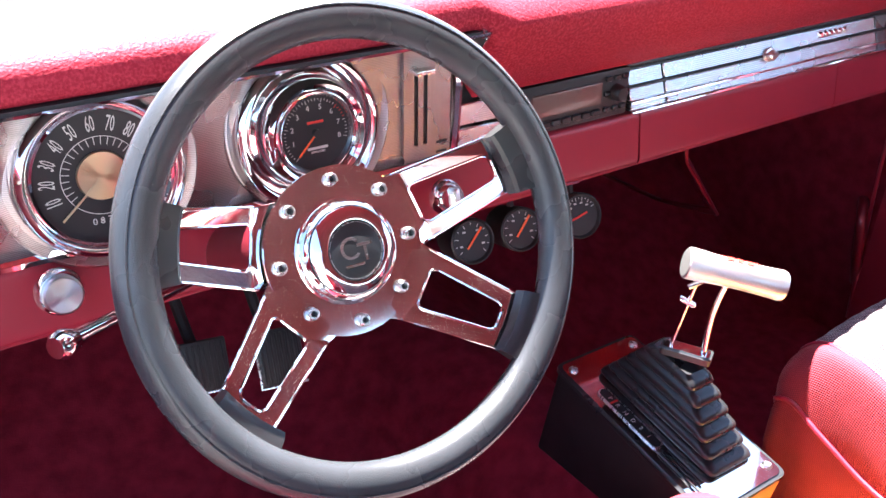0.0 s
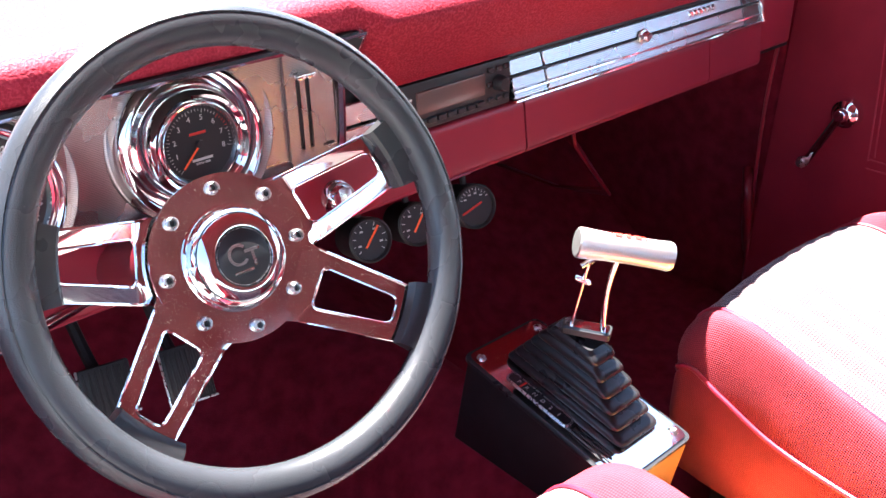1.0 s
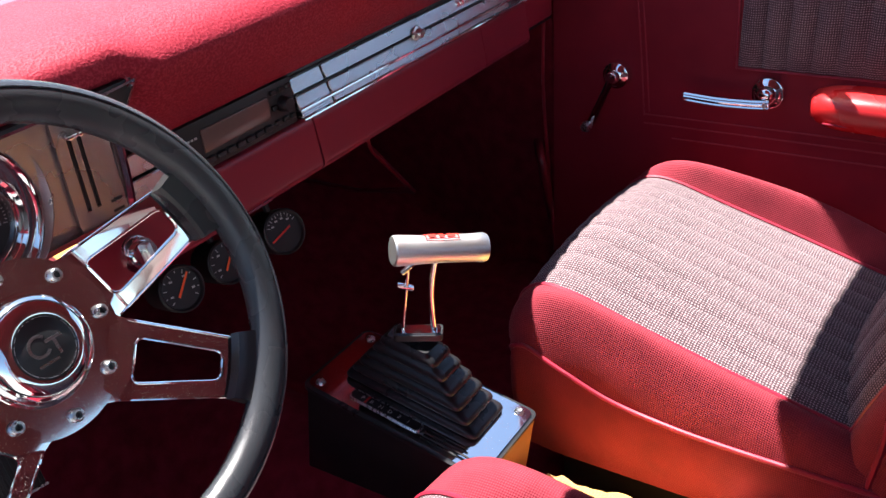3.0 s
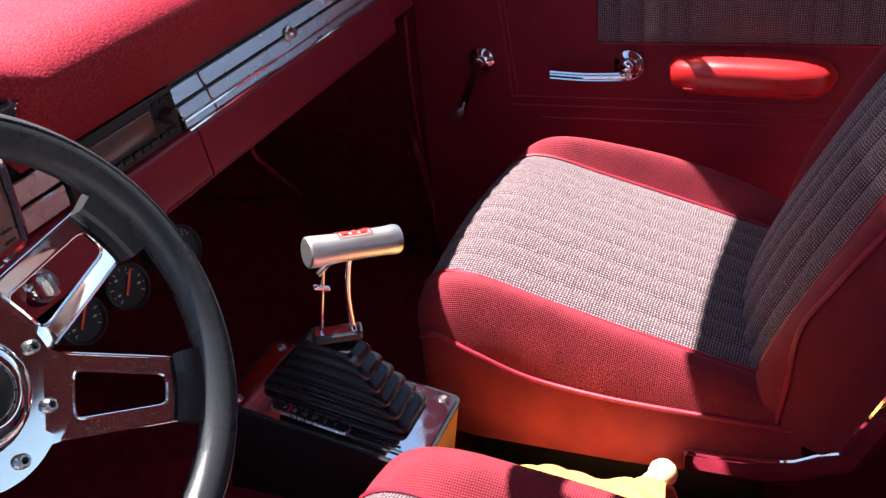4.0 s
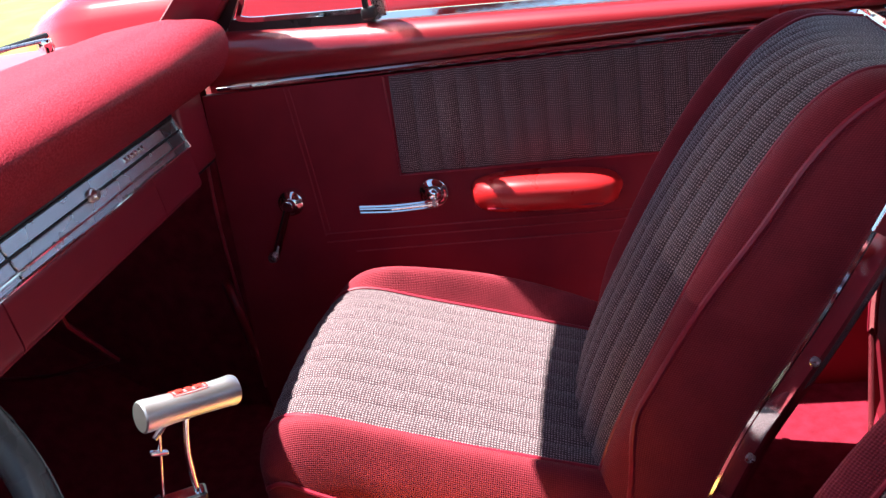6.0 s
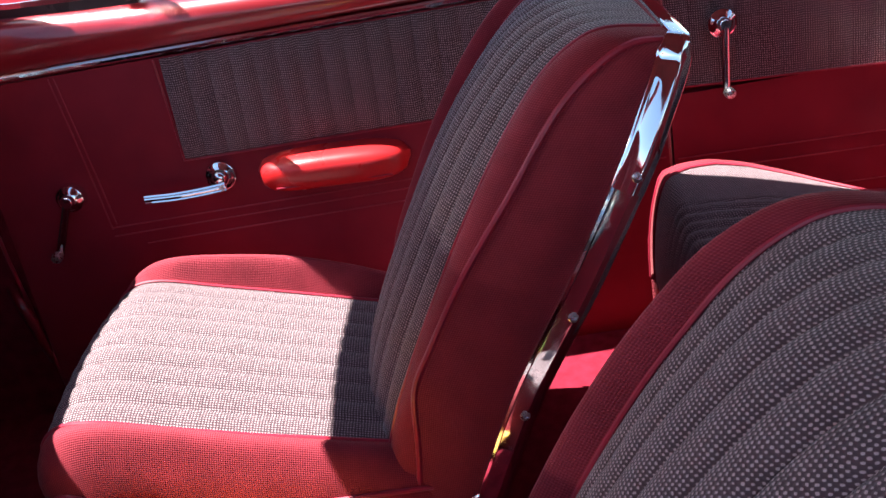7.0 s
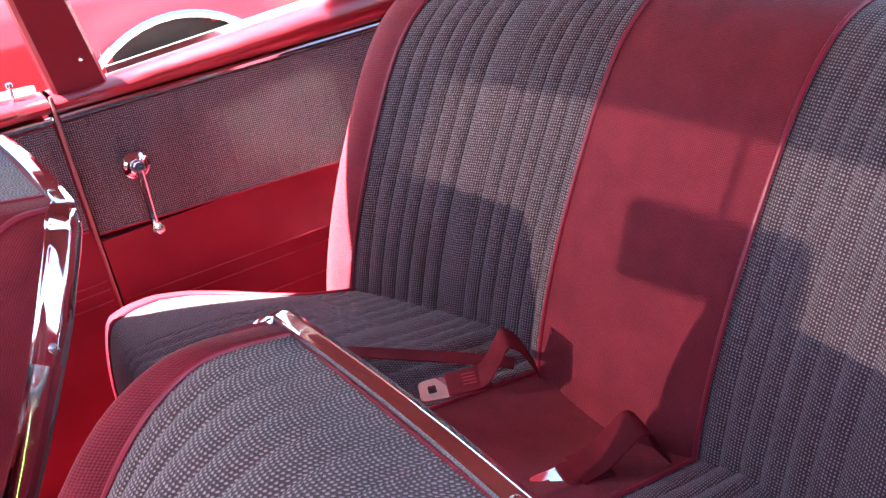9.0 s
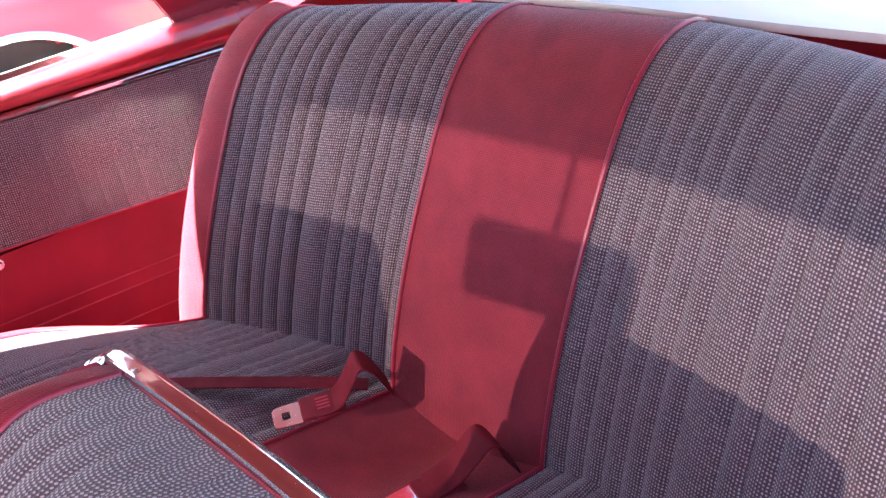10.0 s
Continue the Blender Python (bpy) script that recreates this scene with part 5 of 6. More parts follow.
    lathe(bm, [(0.070, -0.004), (0.070, 0.004), (0.0675, 0.010), (0.064, 0.012), (0.060, 0.010), (0.0555, 0.004), (0.052, 0.006), (0.0492, 0.014), (0.0465, 0.021), (0.0434, 0.0245), (0.0407, 0.023), (0.0388, 0.017), (0.0373, 0.021), (0.0355, 0.0235), (0.0338, 0.021), (0.0325, 0.0165)], m, 72)
    ta = part("tachometer", bm, chrome, clu, "aftermarket tachometer in a stepped chrome cup")
    m = m @ Matrix.Diagonal((0.78, 0.78, 1, 1))
    bm = bmesh.new()
    lathe(bm, [(0.0, 0.0165), (0.0415, 0.0165)], m, 48)
    part("dial_face", bm, dial_black, ta)
    for k in range(9):
        a = radians(225 - k * 30)
        if k:
            words(str(k), 0.0085, m @ Matrix.Translation((0.0295 * math.cos(a), 0.0295 * math.sin(a), 0.0168)), ink_white, ta)
        for h in range(5 if k < 8 else 1):
            b = a - radians(6) * h
            bm = bmesh.new()
            box(bm, (0.0365 if h else 0.0345, -0.0003, 0.0167), (0.039, 0.0003, 0.0170), 0, 1, m @ Matrix.Rotation(b, 4, "Z"))
            part("tick", bm, ink_red if k in (6,) else ink_white, ta)
    for x0, x1, y, mm in ((-0.010, 0.010, 0.0125, ink_red), (-0.012, 0.013, -0.017, ink_white), ):
        bm = bmesh.new()
        box(bm, (x0, y - 0.0014, 0.0167), (x1, y + 0.0014, 0.0170), 0, 1, m)
        part("print_bar", bm, mm, ta)
    words("RPMx1000", 0.0040, m @ Matrix.Translation((0.0005, -0.0215, 0.0168)), ink_white, ta, "print")
    bm = bmesh.new()
    box(bm, (-0.004, -0.0010, 0.0178), (0.033, 0.0010, 0.0185), 0, 1, m @ Matrix.Rotation(radians(224), 4, "Z"))
    part("needle", bm, needle_orange, ta, "orange needle")
    bm = bmesh.new()
    lathe(bm, [(0.0, 0.0205), (0.0045, 0.020), (0.005, 0.0165)], m, 20)
    part("hub", bm, dial_black, ta)

    # heater control plate
    hp = thing("heater_control", (-0.20, -0.012, 0.62), "ribbed heater control plate with two slots", "control")
    bm = bmesh.new()
    plate(bm, [(-0.0265, -0.056), (0.0265, -0.056), (0.0265, 0.056), (-0.0265, 0.056)], [[(-0.0150, -0.040), (-0.0105, -0.040), (-0.0105, 0.036), (-0.0150, 0.036)], [(-0.0045, -0.040), (0.0, -0.040), (0.0, 0.036), (-0.0045, 0.036)]], 0.004, frame_on((0, -1, 0), at=(-0.2005, -0.0125, 0.630)))
    part("plate", bm, face_ribs, hp)
    bm = bmesh.new()
    box(bm, (-0.22, -0.0140, 0.585), (-0.195, -0.0128, 0.672))
    part("slot_back", bm, dial_black, hp)
    for dx in (-0.2132, -0.2025):
        bm = bmesh.new()
        box(bm, (dx - 0.005, -0.026, 0.661), (dx + 0.005, -0.016, 0.666), 0.0015, 2)
        part("slider", bm, chrome, hp)
    for k, z in enumerate((0.588, 0.578)):
        bm = bmesh.new()
        box(bm, (-0.190, -0.0172, z), (-0.178, -0.0165, z + 0.0025))
        part("print_bar", bm, dial_black, hp)
    bm = bmesh.new()
    box(bm, (-0.420, -0.0145, 0.684), (-0.398, -0.012, 0.692), 0.001, 1)
    part("indicator_lamp", bm, satin, clu)

    # small knobs, ignition, hand brake
    m = frame_on((0, -1, 0.25), at=(-0.556, -0.034, 0.548))
    bm = bmesh.new()
    lathe(bm, [(0.019, 0.0), (0.0185, 0.006), (0.0165, 0.010), (0.0155, 0.010), (0.0150, 0.006)], m, 32)
    kn = part("wiper_knob", bm, chrome, dash, "round wiper knob in a chrome ring")
    bm = bmesh.new()
    lathe(bm, [(0.0152, 0.004), (0.0150, 0.016), (0.0135, 0.0175), (0.0, 0.0172)], m, 32)
    part("cap", bm, spun_cap, kn, "spun metal cap")
    ig = thing("ignition_switch", (-0.19, -0.03, 0.538), "round chrome ignition lock in the lower dash", "ignition lock")
    m = frame_on((0, -1, 0.25), at=(-0.191, -0.036, 0.539))
    bm = bmesh.new()
    lathe(bm, [(0.018, -0.002), (0.0175, 0.004), (0.0150, 0.008), (0.0125, 0.008), (0.0120, 0.014), (0.0, 0.0145)], m, 32)
    part("bezel", bm, chrome, ig)
    bm = bmesh.new()
    box(bm, (-0.0025, -0.010, 0.012), (0.0025, 0.010, 0.022), 0.001, 2, m)
    part("tab", bm, satin, ig)
    hb = thing("parking_brake", (-0.45, -0.02, 0.525), "chrome pull rod of the parking brake below the dash", "brake handle")
    a, b = Vector((-0.572, -0.105, 0.5445)), Vector((-0.42, -0.005, 0.515))
    bm = bmesh.new()
    tube(bm, [a, a.lerp(b, 0.1), a.lerp(b, 0.5), b], [0.007, 0.0065, 0.006, 0.006], 14)
    part("rod", bm, chrome, hb)
    bm = bmesh.new()
    lathe(bm, [(0.0, 0.010), (0.008, 0.009), (0.011, 0.005), (0.0115, 0.0), (0.008, -0.010), (0.0, -0.012)], frame_on(a - b, at=a), 24)
    part("knob", bm, chrome, hb)

    # three round gauges under the dash
    for cx, cz, r, ang, full in ((-0.130, 0.457, 0.0255, 50, True), (-0.062, 0.453, 0.0255, 52, True), (0.028, 0.446, 0.0275, 200, False)):
        g = thing("round_gauge", (cx, 0.01, cz), "small black round gauge hung below the dash" + (" with an orange needle" if full else ""), "gauge", "under-dash gauges")
        m = frame_on((-0.22, -1, 0.35), at=(cx, 0.0, cz))
        bm = bmesh.new()
        lathe(bm, [(0.0, -0.045), (r - 0.002, -0.045), (r, -0.002), (r, 0.003), (r - 0.002, 0.0045), (r - 0.0035, 0.003), (r - 0.004, 0.0)], m, 40)
        part("case", bm, blackish, g)
        bm = bmesh.new()
        lathe(bm, [(0, 0.0004), (r - 0.0035, 0.0004)], m, 36)
        part("dial_face", bm, dial_black, g)
        for k in range(11):
            a = radians(220 - 26 * k) if full else radians(150 - 12 * k)
            bm = bmesh.new()
            box(bm, (r - 0.0095 if k % 2 == 0 else r - 0.0075, -0.0004, 0.0006), (r - 0.0055, 0.0004, 0.0009), 0, 1, m @ Matrix.Rotation(a, 4, "Z"))
            part("tick", bm, ink_white, g)
        for k in range(4):
            a = radians(200 - 72 * k) if full else radians(140 - 30 * k)
            bm = bmesh.new()
            box(bm, (-0.0018, -0.0010, 0.0006), (0.0018, 0.0010, 0.0009), 0, 1, m @ Matrix.Translation(((r - 0.012) * math.cos(a), (r - 0.012) * math.sin(a), 0)))
            part("print_bar", bm, ink_white, g)
        bm = bmesh.new()
        a = radians(ang)
        box(bm, (-0.010, -0.0014, 0.0016), (r - 0.007, 0.0009, 0.0024), 0, 1, m @ Matrix.Rotation(a, 4, "Z"))
        part("needle", bm, needle_orange if full else ink_red, g)
        bm = bmesh.new()
        tube(bm, [(cx, 0.02, cz + r * 0.8), (cx, 0.03, 0.51)], 0.004, 8)
        part("bracket", bm, blackish, g)
    # brake pedal and accelerator
    for (cx, cy, cz), w, h, lab in (((-0.309, 0.12, 0.306), 0.026, 0.033, "black ribbed brake pedal with a bright edge"), ((-0.390, 0.15, 0.306), 0.028, 0.030, "black ribbed rubber foot pedal")):
        p = thing("pedal", (cx, cy, cz), lab, "pedal", "pedals")
        m = frame_on((-0.2, -1, 0.45), at=(cx, cy, cz))
        bm = bmesh.new()
        box(bm, (-w, -h, -0.006), (w, h, 0.0), 0.003, 2, m)
        part("pad", bm, blackish, p)
        for k in range(8):
            x = -w + 0.005 + (2 * w - 0.010) * k / 7
            bm = bmesh.new()
            box(bm, (x - 0.0014, -h + 0.004, 0.0), (x + 0.0014, h - 0.004, 0.003), 0.0008, 1, m)
            part("rib", bm, blackish, p)
        bm = bmesh.new()
        tube(bm, [m @ Vector(q) for q in ((-w - 0.001, h, -0.001), (-w - 0.001, -h - 0.001, -0.001), (w + 0.001, -h - 0.001, -0.001))], 0.0016, 6)
        part("edge", bm, steel, p)
        bm = bmesh.new()
        tube(bm, spline([(cx, cy + 0.005, cz), (cx, cy + 0.06, cz + 0.03), (cx, cy + 0.18, cz + 0.18)], 5), 0.007, 8)
        part("arm", bm, blackish, p)


def steering_wheel():
    n = Vector((-0.021, -0.911, 0.412)).normalized()
    C = Vector((-0.4075, -0.2345, 0.630)) - n * 0.009
    m = frame_on(n, at=C)
    sw = thing("steering_wheel", C, "sports steering wheel, black foam rim on four chrome spokes", "steering wheel")
    HR, RR, RT = 0.0380, 0.1466, 0.0126
    bm = bmesh.new()
    rows = []
    for i in range(97):
        a = 2 * math.pi * i / 96
        ring = []
        for k in range(21):
            b = 2 * math.pi * k / 20
            rr = RT * (1 + 0.05 * math.cos(2 * b))
            if 0.55 < b < 0.85:
                rr *= 0.985
            ring.append(m @ Vector(((RR + rr * math.cos(b)) * math.cos(a), (RR + rr * math.cos(b)) * math.sin(a), HR + rr * math.sin(b))))
        rows.append(ring)
    sheet(bm, rows, 0, True)
    bmesh.ops.remove_doubles(bm, verts=bm.verts[:], dist=1e-5)
    bmesh.ops.recalc_face_normals(bm, faces=bm.faces[:])
    rim = part("rim", bm, grip, sw, "black foam-grip rim", 80)
    bm = bmesh.new()
    tube(bm, [m @ Vector(((RR + 0.0064) * math.cos(2 * math.pi * i / 96), (RR + 0.0064) * math.sin(2 * math.pi * i / 96), HR + 0.0108)) for i in range(97)], 0.0007, 5, False)
    part("mould_seam", bm, grip, rim)
    # hub plate with eight bolts
    bm = bmesh.new()
    plate(bm, ring_pts(0.0575, 72), [ring_pts(0.022, 40)], 0.0035, m @ Matrix.Translation((0, 0, -0.004)))
    hub = part("hub_plate", bm, dusty, sw, "dusty chrome hub plate", 30)
    for k in range(8):
        a = radians(90 - 45 * k)
        bm = bmesh.new()
        lathe(bm, [(0.0022, 0.0005), (0.0023, 0.0046), (0.0034, 0.0046), (0.0044, 0.0032), (0.0048, -0.001)], m @ Matrix.Translation((0.0485 * math.cos(a), 0.0485 * math.sin(a), 0)), 18)
        bolt = part("bolt", bm, steel, hub)
        bm = bmesh.new()
        lathe(bm, [(0.0, 0.0012), (0.0023, 0.0012)], m @ Matrix.Translation((0.0485 * math.cos(a), 0.0485 * math.sin(a), 0)), 6)
        part("socket", bm, blackish, bolt, "dark socket of the bolt")
    bm = bmesh.new()
    lathe(bm, [(0.0368, -0.001), (0.0362, 0.0012), (0.0350, 0.0016), (0.0346, 0.0030)] + [(0.0215 + 0.0131 * math.cos(q), 0.0030 + 0.0132 * math.sin(q)) for q in [math.pi * k / 20 for k in range(1, 11)]] + [(0.0203, 0.0160), (0.0198, 0.0150)], m, 56)
    horn = part("horn_button", bm, chrome, sw, "domed chrome horn button")
    bm = bmesh.new()
    lathe(bm, [(0.0, 0.0156), (0.0190, 0.0152), (0.0202, 0.0145)], m, 40)
    part("emblem_disc", bm, dial_black, horn, "black emblem disc")
    bm = bmesh.new()
    plate(bm, ring_pts(0.0190, 48), [ring_pts(0.0187, 48)], 0.0003, m @ Matrix.Translation((0, 0, 0.0153)))
    part("emblem_ring", bm, steel, horn)
    bm = bmesh.new()
    plate(bm, [(r * math.cos(a) - 0.0035, r * math.sin(a) + 0.002) for r, a in [(0.0075, radians(40 + 280 * k / 20)) for k in range(21)] + [(0.0055, radians(320 - 280 * k / 20)) for k in range(21)]], (), 0.0003, m @ Matrix.Translation((0, 0, 0.0155)))
    part("emblem_mark", bm, face_ribs, horn)
    for x0, y0, x1, y1 in ((0.001, 0.002, 0.012, 0.004), (0.0055, -0.008, 0.0075, 0.002), (-0.010, -0.0105, 0.004, -0.0085)):
        bm = bmesh.new()
        box(bm, (x0, y0, 0.0155), (x1, y1, 0.0158), 0, 1, m)
        part("emblem_mark", bm, face_ribs, horn)
    # four spokes, each a bent frame with a window, and a rubber pad on the rim
    for k, (a, back) in enumerate(((15.5, 0.007), (-38, 0.0), (164.5, 0.007), (218, 0.0))):
        a = radians(a)
        rot = Matrix.Rotation(a, 4, "Z")

        def bend(x):
            return lerp_line([(0.05, -0.0005), (0.062, 0.0015), (0.122, 0.022), (0.15, 0.029)], x)[0]

        bm = bmesh.new()
        outer = [(0.036, -0.033), (0.060, -0.0265), (0.128, -0.0200), (0.128, 0.0200), (0.060, 0.0265), (0.036, 0.033)]
        hole = rounded([(0.0645, -0.0155), (0.1200, -0.0100), (0.1200, 0.0100), (0.0645, 0.0155)], 0.006, 5)
        plate(bm, rounded(outer, 0.006, 3), [hole], 0.0030)
        for v in bm.verts:
            v.co = m @ (rot @ Vector((v.co.x, v.co.y, v.co.z - 0.0040 - back * max(0.0, 1 - max(0.0, v.co.x - 0.06) / 0.06) + bend(v.co.x))))
        spoke = part("spoke", bm, chrome if back else dusty, sw, "chrome spoke with a window", 30)

        def on(x, y, z=-0.0012):
            return m @ (rot @ Vector((x, y, z - back * max(0.0, 1 - max(0.0, x - 0.06) / 0.06) + bend(x))))

        # bright rolled edges
        for pts in ([on(x, y) for x, y in hole + hole[:1]], [on(0.058 + 0.0035 * k, -0.0269 + 0.000335 * k) for k in range(20)], [on(0.058 + 0.0035 * k, 0.0269 - 0.000335 * k) for k in range(20)]):
            bm = bmesh.new()
            tube(bm, pts, 0.0010, 6)
            part("edge", bm, chrome, spoke, "bright rolled edge")
        bm = bmesh.new()
        r0, r1 = (0.1205 if back else 0.1240), 0.137
        hw = radians(10.5)
        rows = []
        for i in range(9):
            b = a - hw + 2 * hw * i / 8
            ring = []
            for rr, zz in ((r0, HR - 0.013), (r0, HR - 0.003), (r0 + 0.002, HR - 0.0005), (0.129, HR + 0.0015), (r1, HR + 0.0035), (r1, HR - 0.011), (r0, HR - 0.013)):
                ring.append(m @ Vector((rr * math.cos(b), rr * math.sin(b), zz)))
            rows.append(ring)
        sheet(bm, rows)
        bmesh.ops.remove_doubles(bm, verts=bm.verts[:], dist=1e-5)
        bmesh.ops.holes_fill(bm, edges=bm.edges[:], sides=0)
        bmesh.ops.recalc_face_normals(bm, faces=bm.faces[:])
        part("spoke_pad", bm, rubber, sw, "black rubber spoke pad", 30)
    # hub adapter and column
    bm = bmesh.new()
    lathe(bm, [(0.050, -0.004), (0.048, -0.012), (0.036, -0.045), (0.034, -0.06), (0.0, -0.06)], m, 40)
    part("hub_adapter", bm, rubber, sw, "dark hub adapter")
    col = thing("steering_column", C - n * 0.2, "red painted steering column under the dash", "column")
    bm = bmesh.new()
    lathe(bm, [(0.0, -0.062), (0.036, -0.062), (0.038, -0.075), (0.036, -0.11), (0.028, -0.12), (0.027, -0.6), (0.0, -0.6)], m, 32)
    part("tube", bm, maroon, col)


def shifter():
    sh = thing("gear_shifter", (0.01, -0.18, 0.10), "chrome T-handle shifter with black rubber bellows on a plated base", "gear shifter")
    # base axes: x right, y forward along the plate, z out of it
    o = Vector((0.013, -0.180, 0.2745))
    f = Vector((0.0, 0.205, 0.041)).normalized()
    m = frame_on(Vector((0, -f.z, f.y)), f, at=o)
    bm = bmesh.new()
    box(bm, (-0.058, -0.116, -0.17), (0.058, 0.118, -0.006), 0.003, 2, m)
    part("base_box", bm, blackish, sh, "black box below the shifter plate")
    # tan rear face; warm light off the towel is partly in this colour
    bm = bmesh.new()
    box(bm, (-0.059, -0.119, -0.17), (0.0595, -0.112, -0.007), 0.002, 1, m)
    box(bm, (0.0565, -0.119, -0.17), (0.0605, -0.05, -0.007), 0.001, 1, m)
    part("end_board", bm, tan, sh, "tan wooden end board")
    ring = rounded([(-0.063, -0.122), (0.063, -0.122), (0.063, 0.122), (-0.063, 0.122)], 0.012)
    bm = bmesh.new()
    plate(bm, ring, (), 0.005, m @ Matrix.Translation((0, 0, -0.006)))
    part("gasket", bm, rubber, sh, "black plate edge")
    bm = bmesh.new()
    plate(bm, rounded([(-0.0585, -0.1175), (0.0585, -0.1175), (0.0585, 0.1175), (-0.0585, 0.1175)], 0.010), [rounded([(-0.022, -0.085), (0.040, -0.085), (0.040, 0.085), (-0.022, 0.085)], 0.01)], 0.0028, m @ Matrix.Translation((0, 0, -0.002)))
    pl = part("cover_plate", bm, chrome, sh, "chrome cover plate")
    for x, y in ((-0.048, 0.105), (0.048, 0.105), (0.049, -0.104), (-0.048, -0.104)):
        bm = bmesh.new()
        lathe(bm, [(0.0, 0.003), (0.0025, 0.003), (0.0028, 0.0015), (0.0035, 0.003), (0.0055, 0.0015), (0.006, 0.0)], m @ Matrix.Translation((x, y, 0.0006)), 18)
        part("screw", bm, steel, pl)
    bm = bmesh.new()
    plate(bm, rounded([(-0.0465, -0.028), (-0.0345, -0.028), (-0.0345, 0.064), (-0.0465, 0.064)], 0.0058), (), 0.0022, m)
    win = part("gear_window", bm, dial_black, pl, "black gear position window")
    bm = bmesh.new()
    ringw = rounded([(-0.0480, -0.030), (-0.0330, -0.030), (-0.0330, 0.066), (-0.0480, 0.066)], 0.007)
    plate(bm, ringw, [rounded([(-0.0468, -0.0285), (-0.0342, -0.0285), (-0.0342, 0.0645), (-0.0468, 0.0645)], 0.006)], 0.0028, m)
    part("window_ring", bm, steel, pl)
    for k, ch in enumerate("PRND21"):
        words(ch, 0.0075, m @ Matrix.Translation((-0.0405, 0.050 - 0.0125 * k, 0.0024)) @ Matrix.Rotation(radians(-90), 4, "Z"), ink_white, win)
    bm = bmesh.new()
    box(bm, (-0.0460, 0.0425, 0.0023), (-0.0350, 0.0450, 0.0030), 0, 1, m)
    part("pointer", bm, ink_red, win)
    for k in range(4):
        bm = bmesh.new()
        box(bm, (-0.0515 + 0.0052 * k, -0.098 + 0.004 * k, 0.0008), (-0.0490 + 0.0052 * k, -0.036, 0.0018), 0.0004, 1, m)
        part("flute", bm, blackish, pl)
    # bellows
    n = 6
    top = m.inverted() @ Vector((-0.004, -0.197, 0.372))
    bm = bmesh.new()
    rings = []
    prof = []
    for k in range(n):
        t = k / n
        prof += [(t, 0.86, 0.0), (t + 0.06 / n, 1.02, 0.2), (t + 0.14 / n, 1.12, 0.2), (t + 0.26 / n, 1.16, 0.2), (t + 0.42 / n, 1.17, 0.7), (t + 0.56 / n, 1.13, 0.7), (t + 0.68 / n, 1.03, 0.7), (t + 0.78 / n, 0.90, 0.9), (t + 0.90 / n, 0.82, 0.9)]
    prof.append((1.0, 1.0, 1.0))
    for t, sc, _ in prof:
        cx, cy, cz = top.x * t + 0.010 * (1 - t), top.y * t, 0.001 + top.z * t
        hx, hy = 0.030 + (0.014 - 0.030) * t, 0.084 + (0.026 - 0.084) * t
        cx += 0.0
        pts = rounded([(-hx * sc, -hy * (0.4 + 0.6 * sc)), (hx * sc, -hy * (0.4 + 0.6 * sc)), (hx * sc, hy * (0.4 + 0.6 * sc)), (-hx * sc, hy * (0.4 + 0.6 * sc))], 0.010 - 0.004 * t, 4)
        rings.append([bm.verts.new(m @ Vector((cx + x, cy + y, cz))) for x, y in pts])
    for a, b in zip(rings, rings[1:]):
        for i in range(len(a)):
            bm.faces.new((a[i], a[(i + 1) % len(a)], b[(i + 1) % len(b)], b[i]))
    bm.faces.new(rings[-1])
    bmesh.ops.recalc_face_normals(bm, faces=bm.faces[:])
    part("bellows", bm, rubber, sh, "stepped black rubber bellows", 75)
    # top plate, two rods and the handle
    fx = Vector((0.020, -0.035, 0.0)).normalized()
    tp = Vector((-0.004, -0.205, 0.378))
    mt = frame_on((0.0, -0.05, 1), fx, at=tp)
    bm = bmesh.new()
    plate(bm, rounded([(-0.0105, -0.026), (0.0105, -0.026), (0.0105, 0.026), (-0.0105, 0.026)], 0.004), (), 0.007, mt)
    part("top_block", bm, rubber, sh, "black block on top of the bellows")
    bm = bmesh.new()
    plate(bm, rounded([(-0.0075, -0.0235), (0.0075, -0.0235), (0.0075, 0.0235), (-0.0075, 0.0235)], 0.003), (), 0.002, mt @ Matrix.Translation((0, 0, 0.0068)))
    part("top_plate", bm, chrome, sh, "chrome top plate")
    hl, hr = Vector((-0.035, -0.211, 0.499)), Vector((0.041, -0.270, 0.477))
    ax = (hr - hl).normalized()
    for q, (base, topp, r, mm, nm) in enumerate(((tp + fx * -0.018, hl + ax * 0.018, 0.0021, chrome, "release_rod"), (tp + fx * 0.017, hl + ax * 0.046, 0.0033, chrome, "stick"))):
        mid = base.lerp(topp, 0.55) + Vector((-0.004, 0.003, 0)) * q
        bm = bmesh.new()
        tube(bm, spline([base, mid, topp], 6), r, 10)
        part(nm, bm, mm, sh, "chrome rod")
        bm = bmesh.new()
        lathe(bm, [(0.0055, 0.004), (0.005, 0.009), (0.003, 0.014), (r, 0.016)], frame_on((0, 0, 1), at=base), 14)
        part("collar", bm, chrome, sh)
    bm = bmesh.new()
    lv = hl + ax * 0.016
    tube(bm, [lv + Vector((-0.010, 0.004, -0.022)), lv + Vector((-0.002, 0, -0.018)), lv + Vector((0.003, -0.002, -0.016))], [0.003, 0.0035, 0.003], 10)
    box(bm, (-0.009, -0.003, -0.002), (0.009, 0.003, 0.002), 0.0012, 2, Matrix.Translation(lv.lerp(tp + fx * -0.018, 0.40)) @ pose(0, 0, 0, 20, 25, -40))
    part("release_lever", bm, chrome, sh, "small chrome release lever")
    bm = bmesh.new()
    L = (hr - hl).length
    R = 0.0150
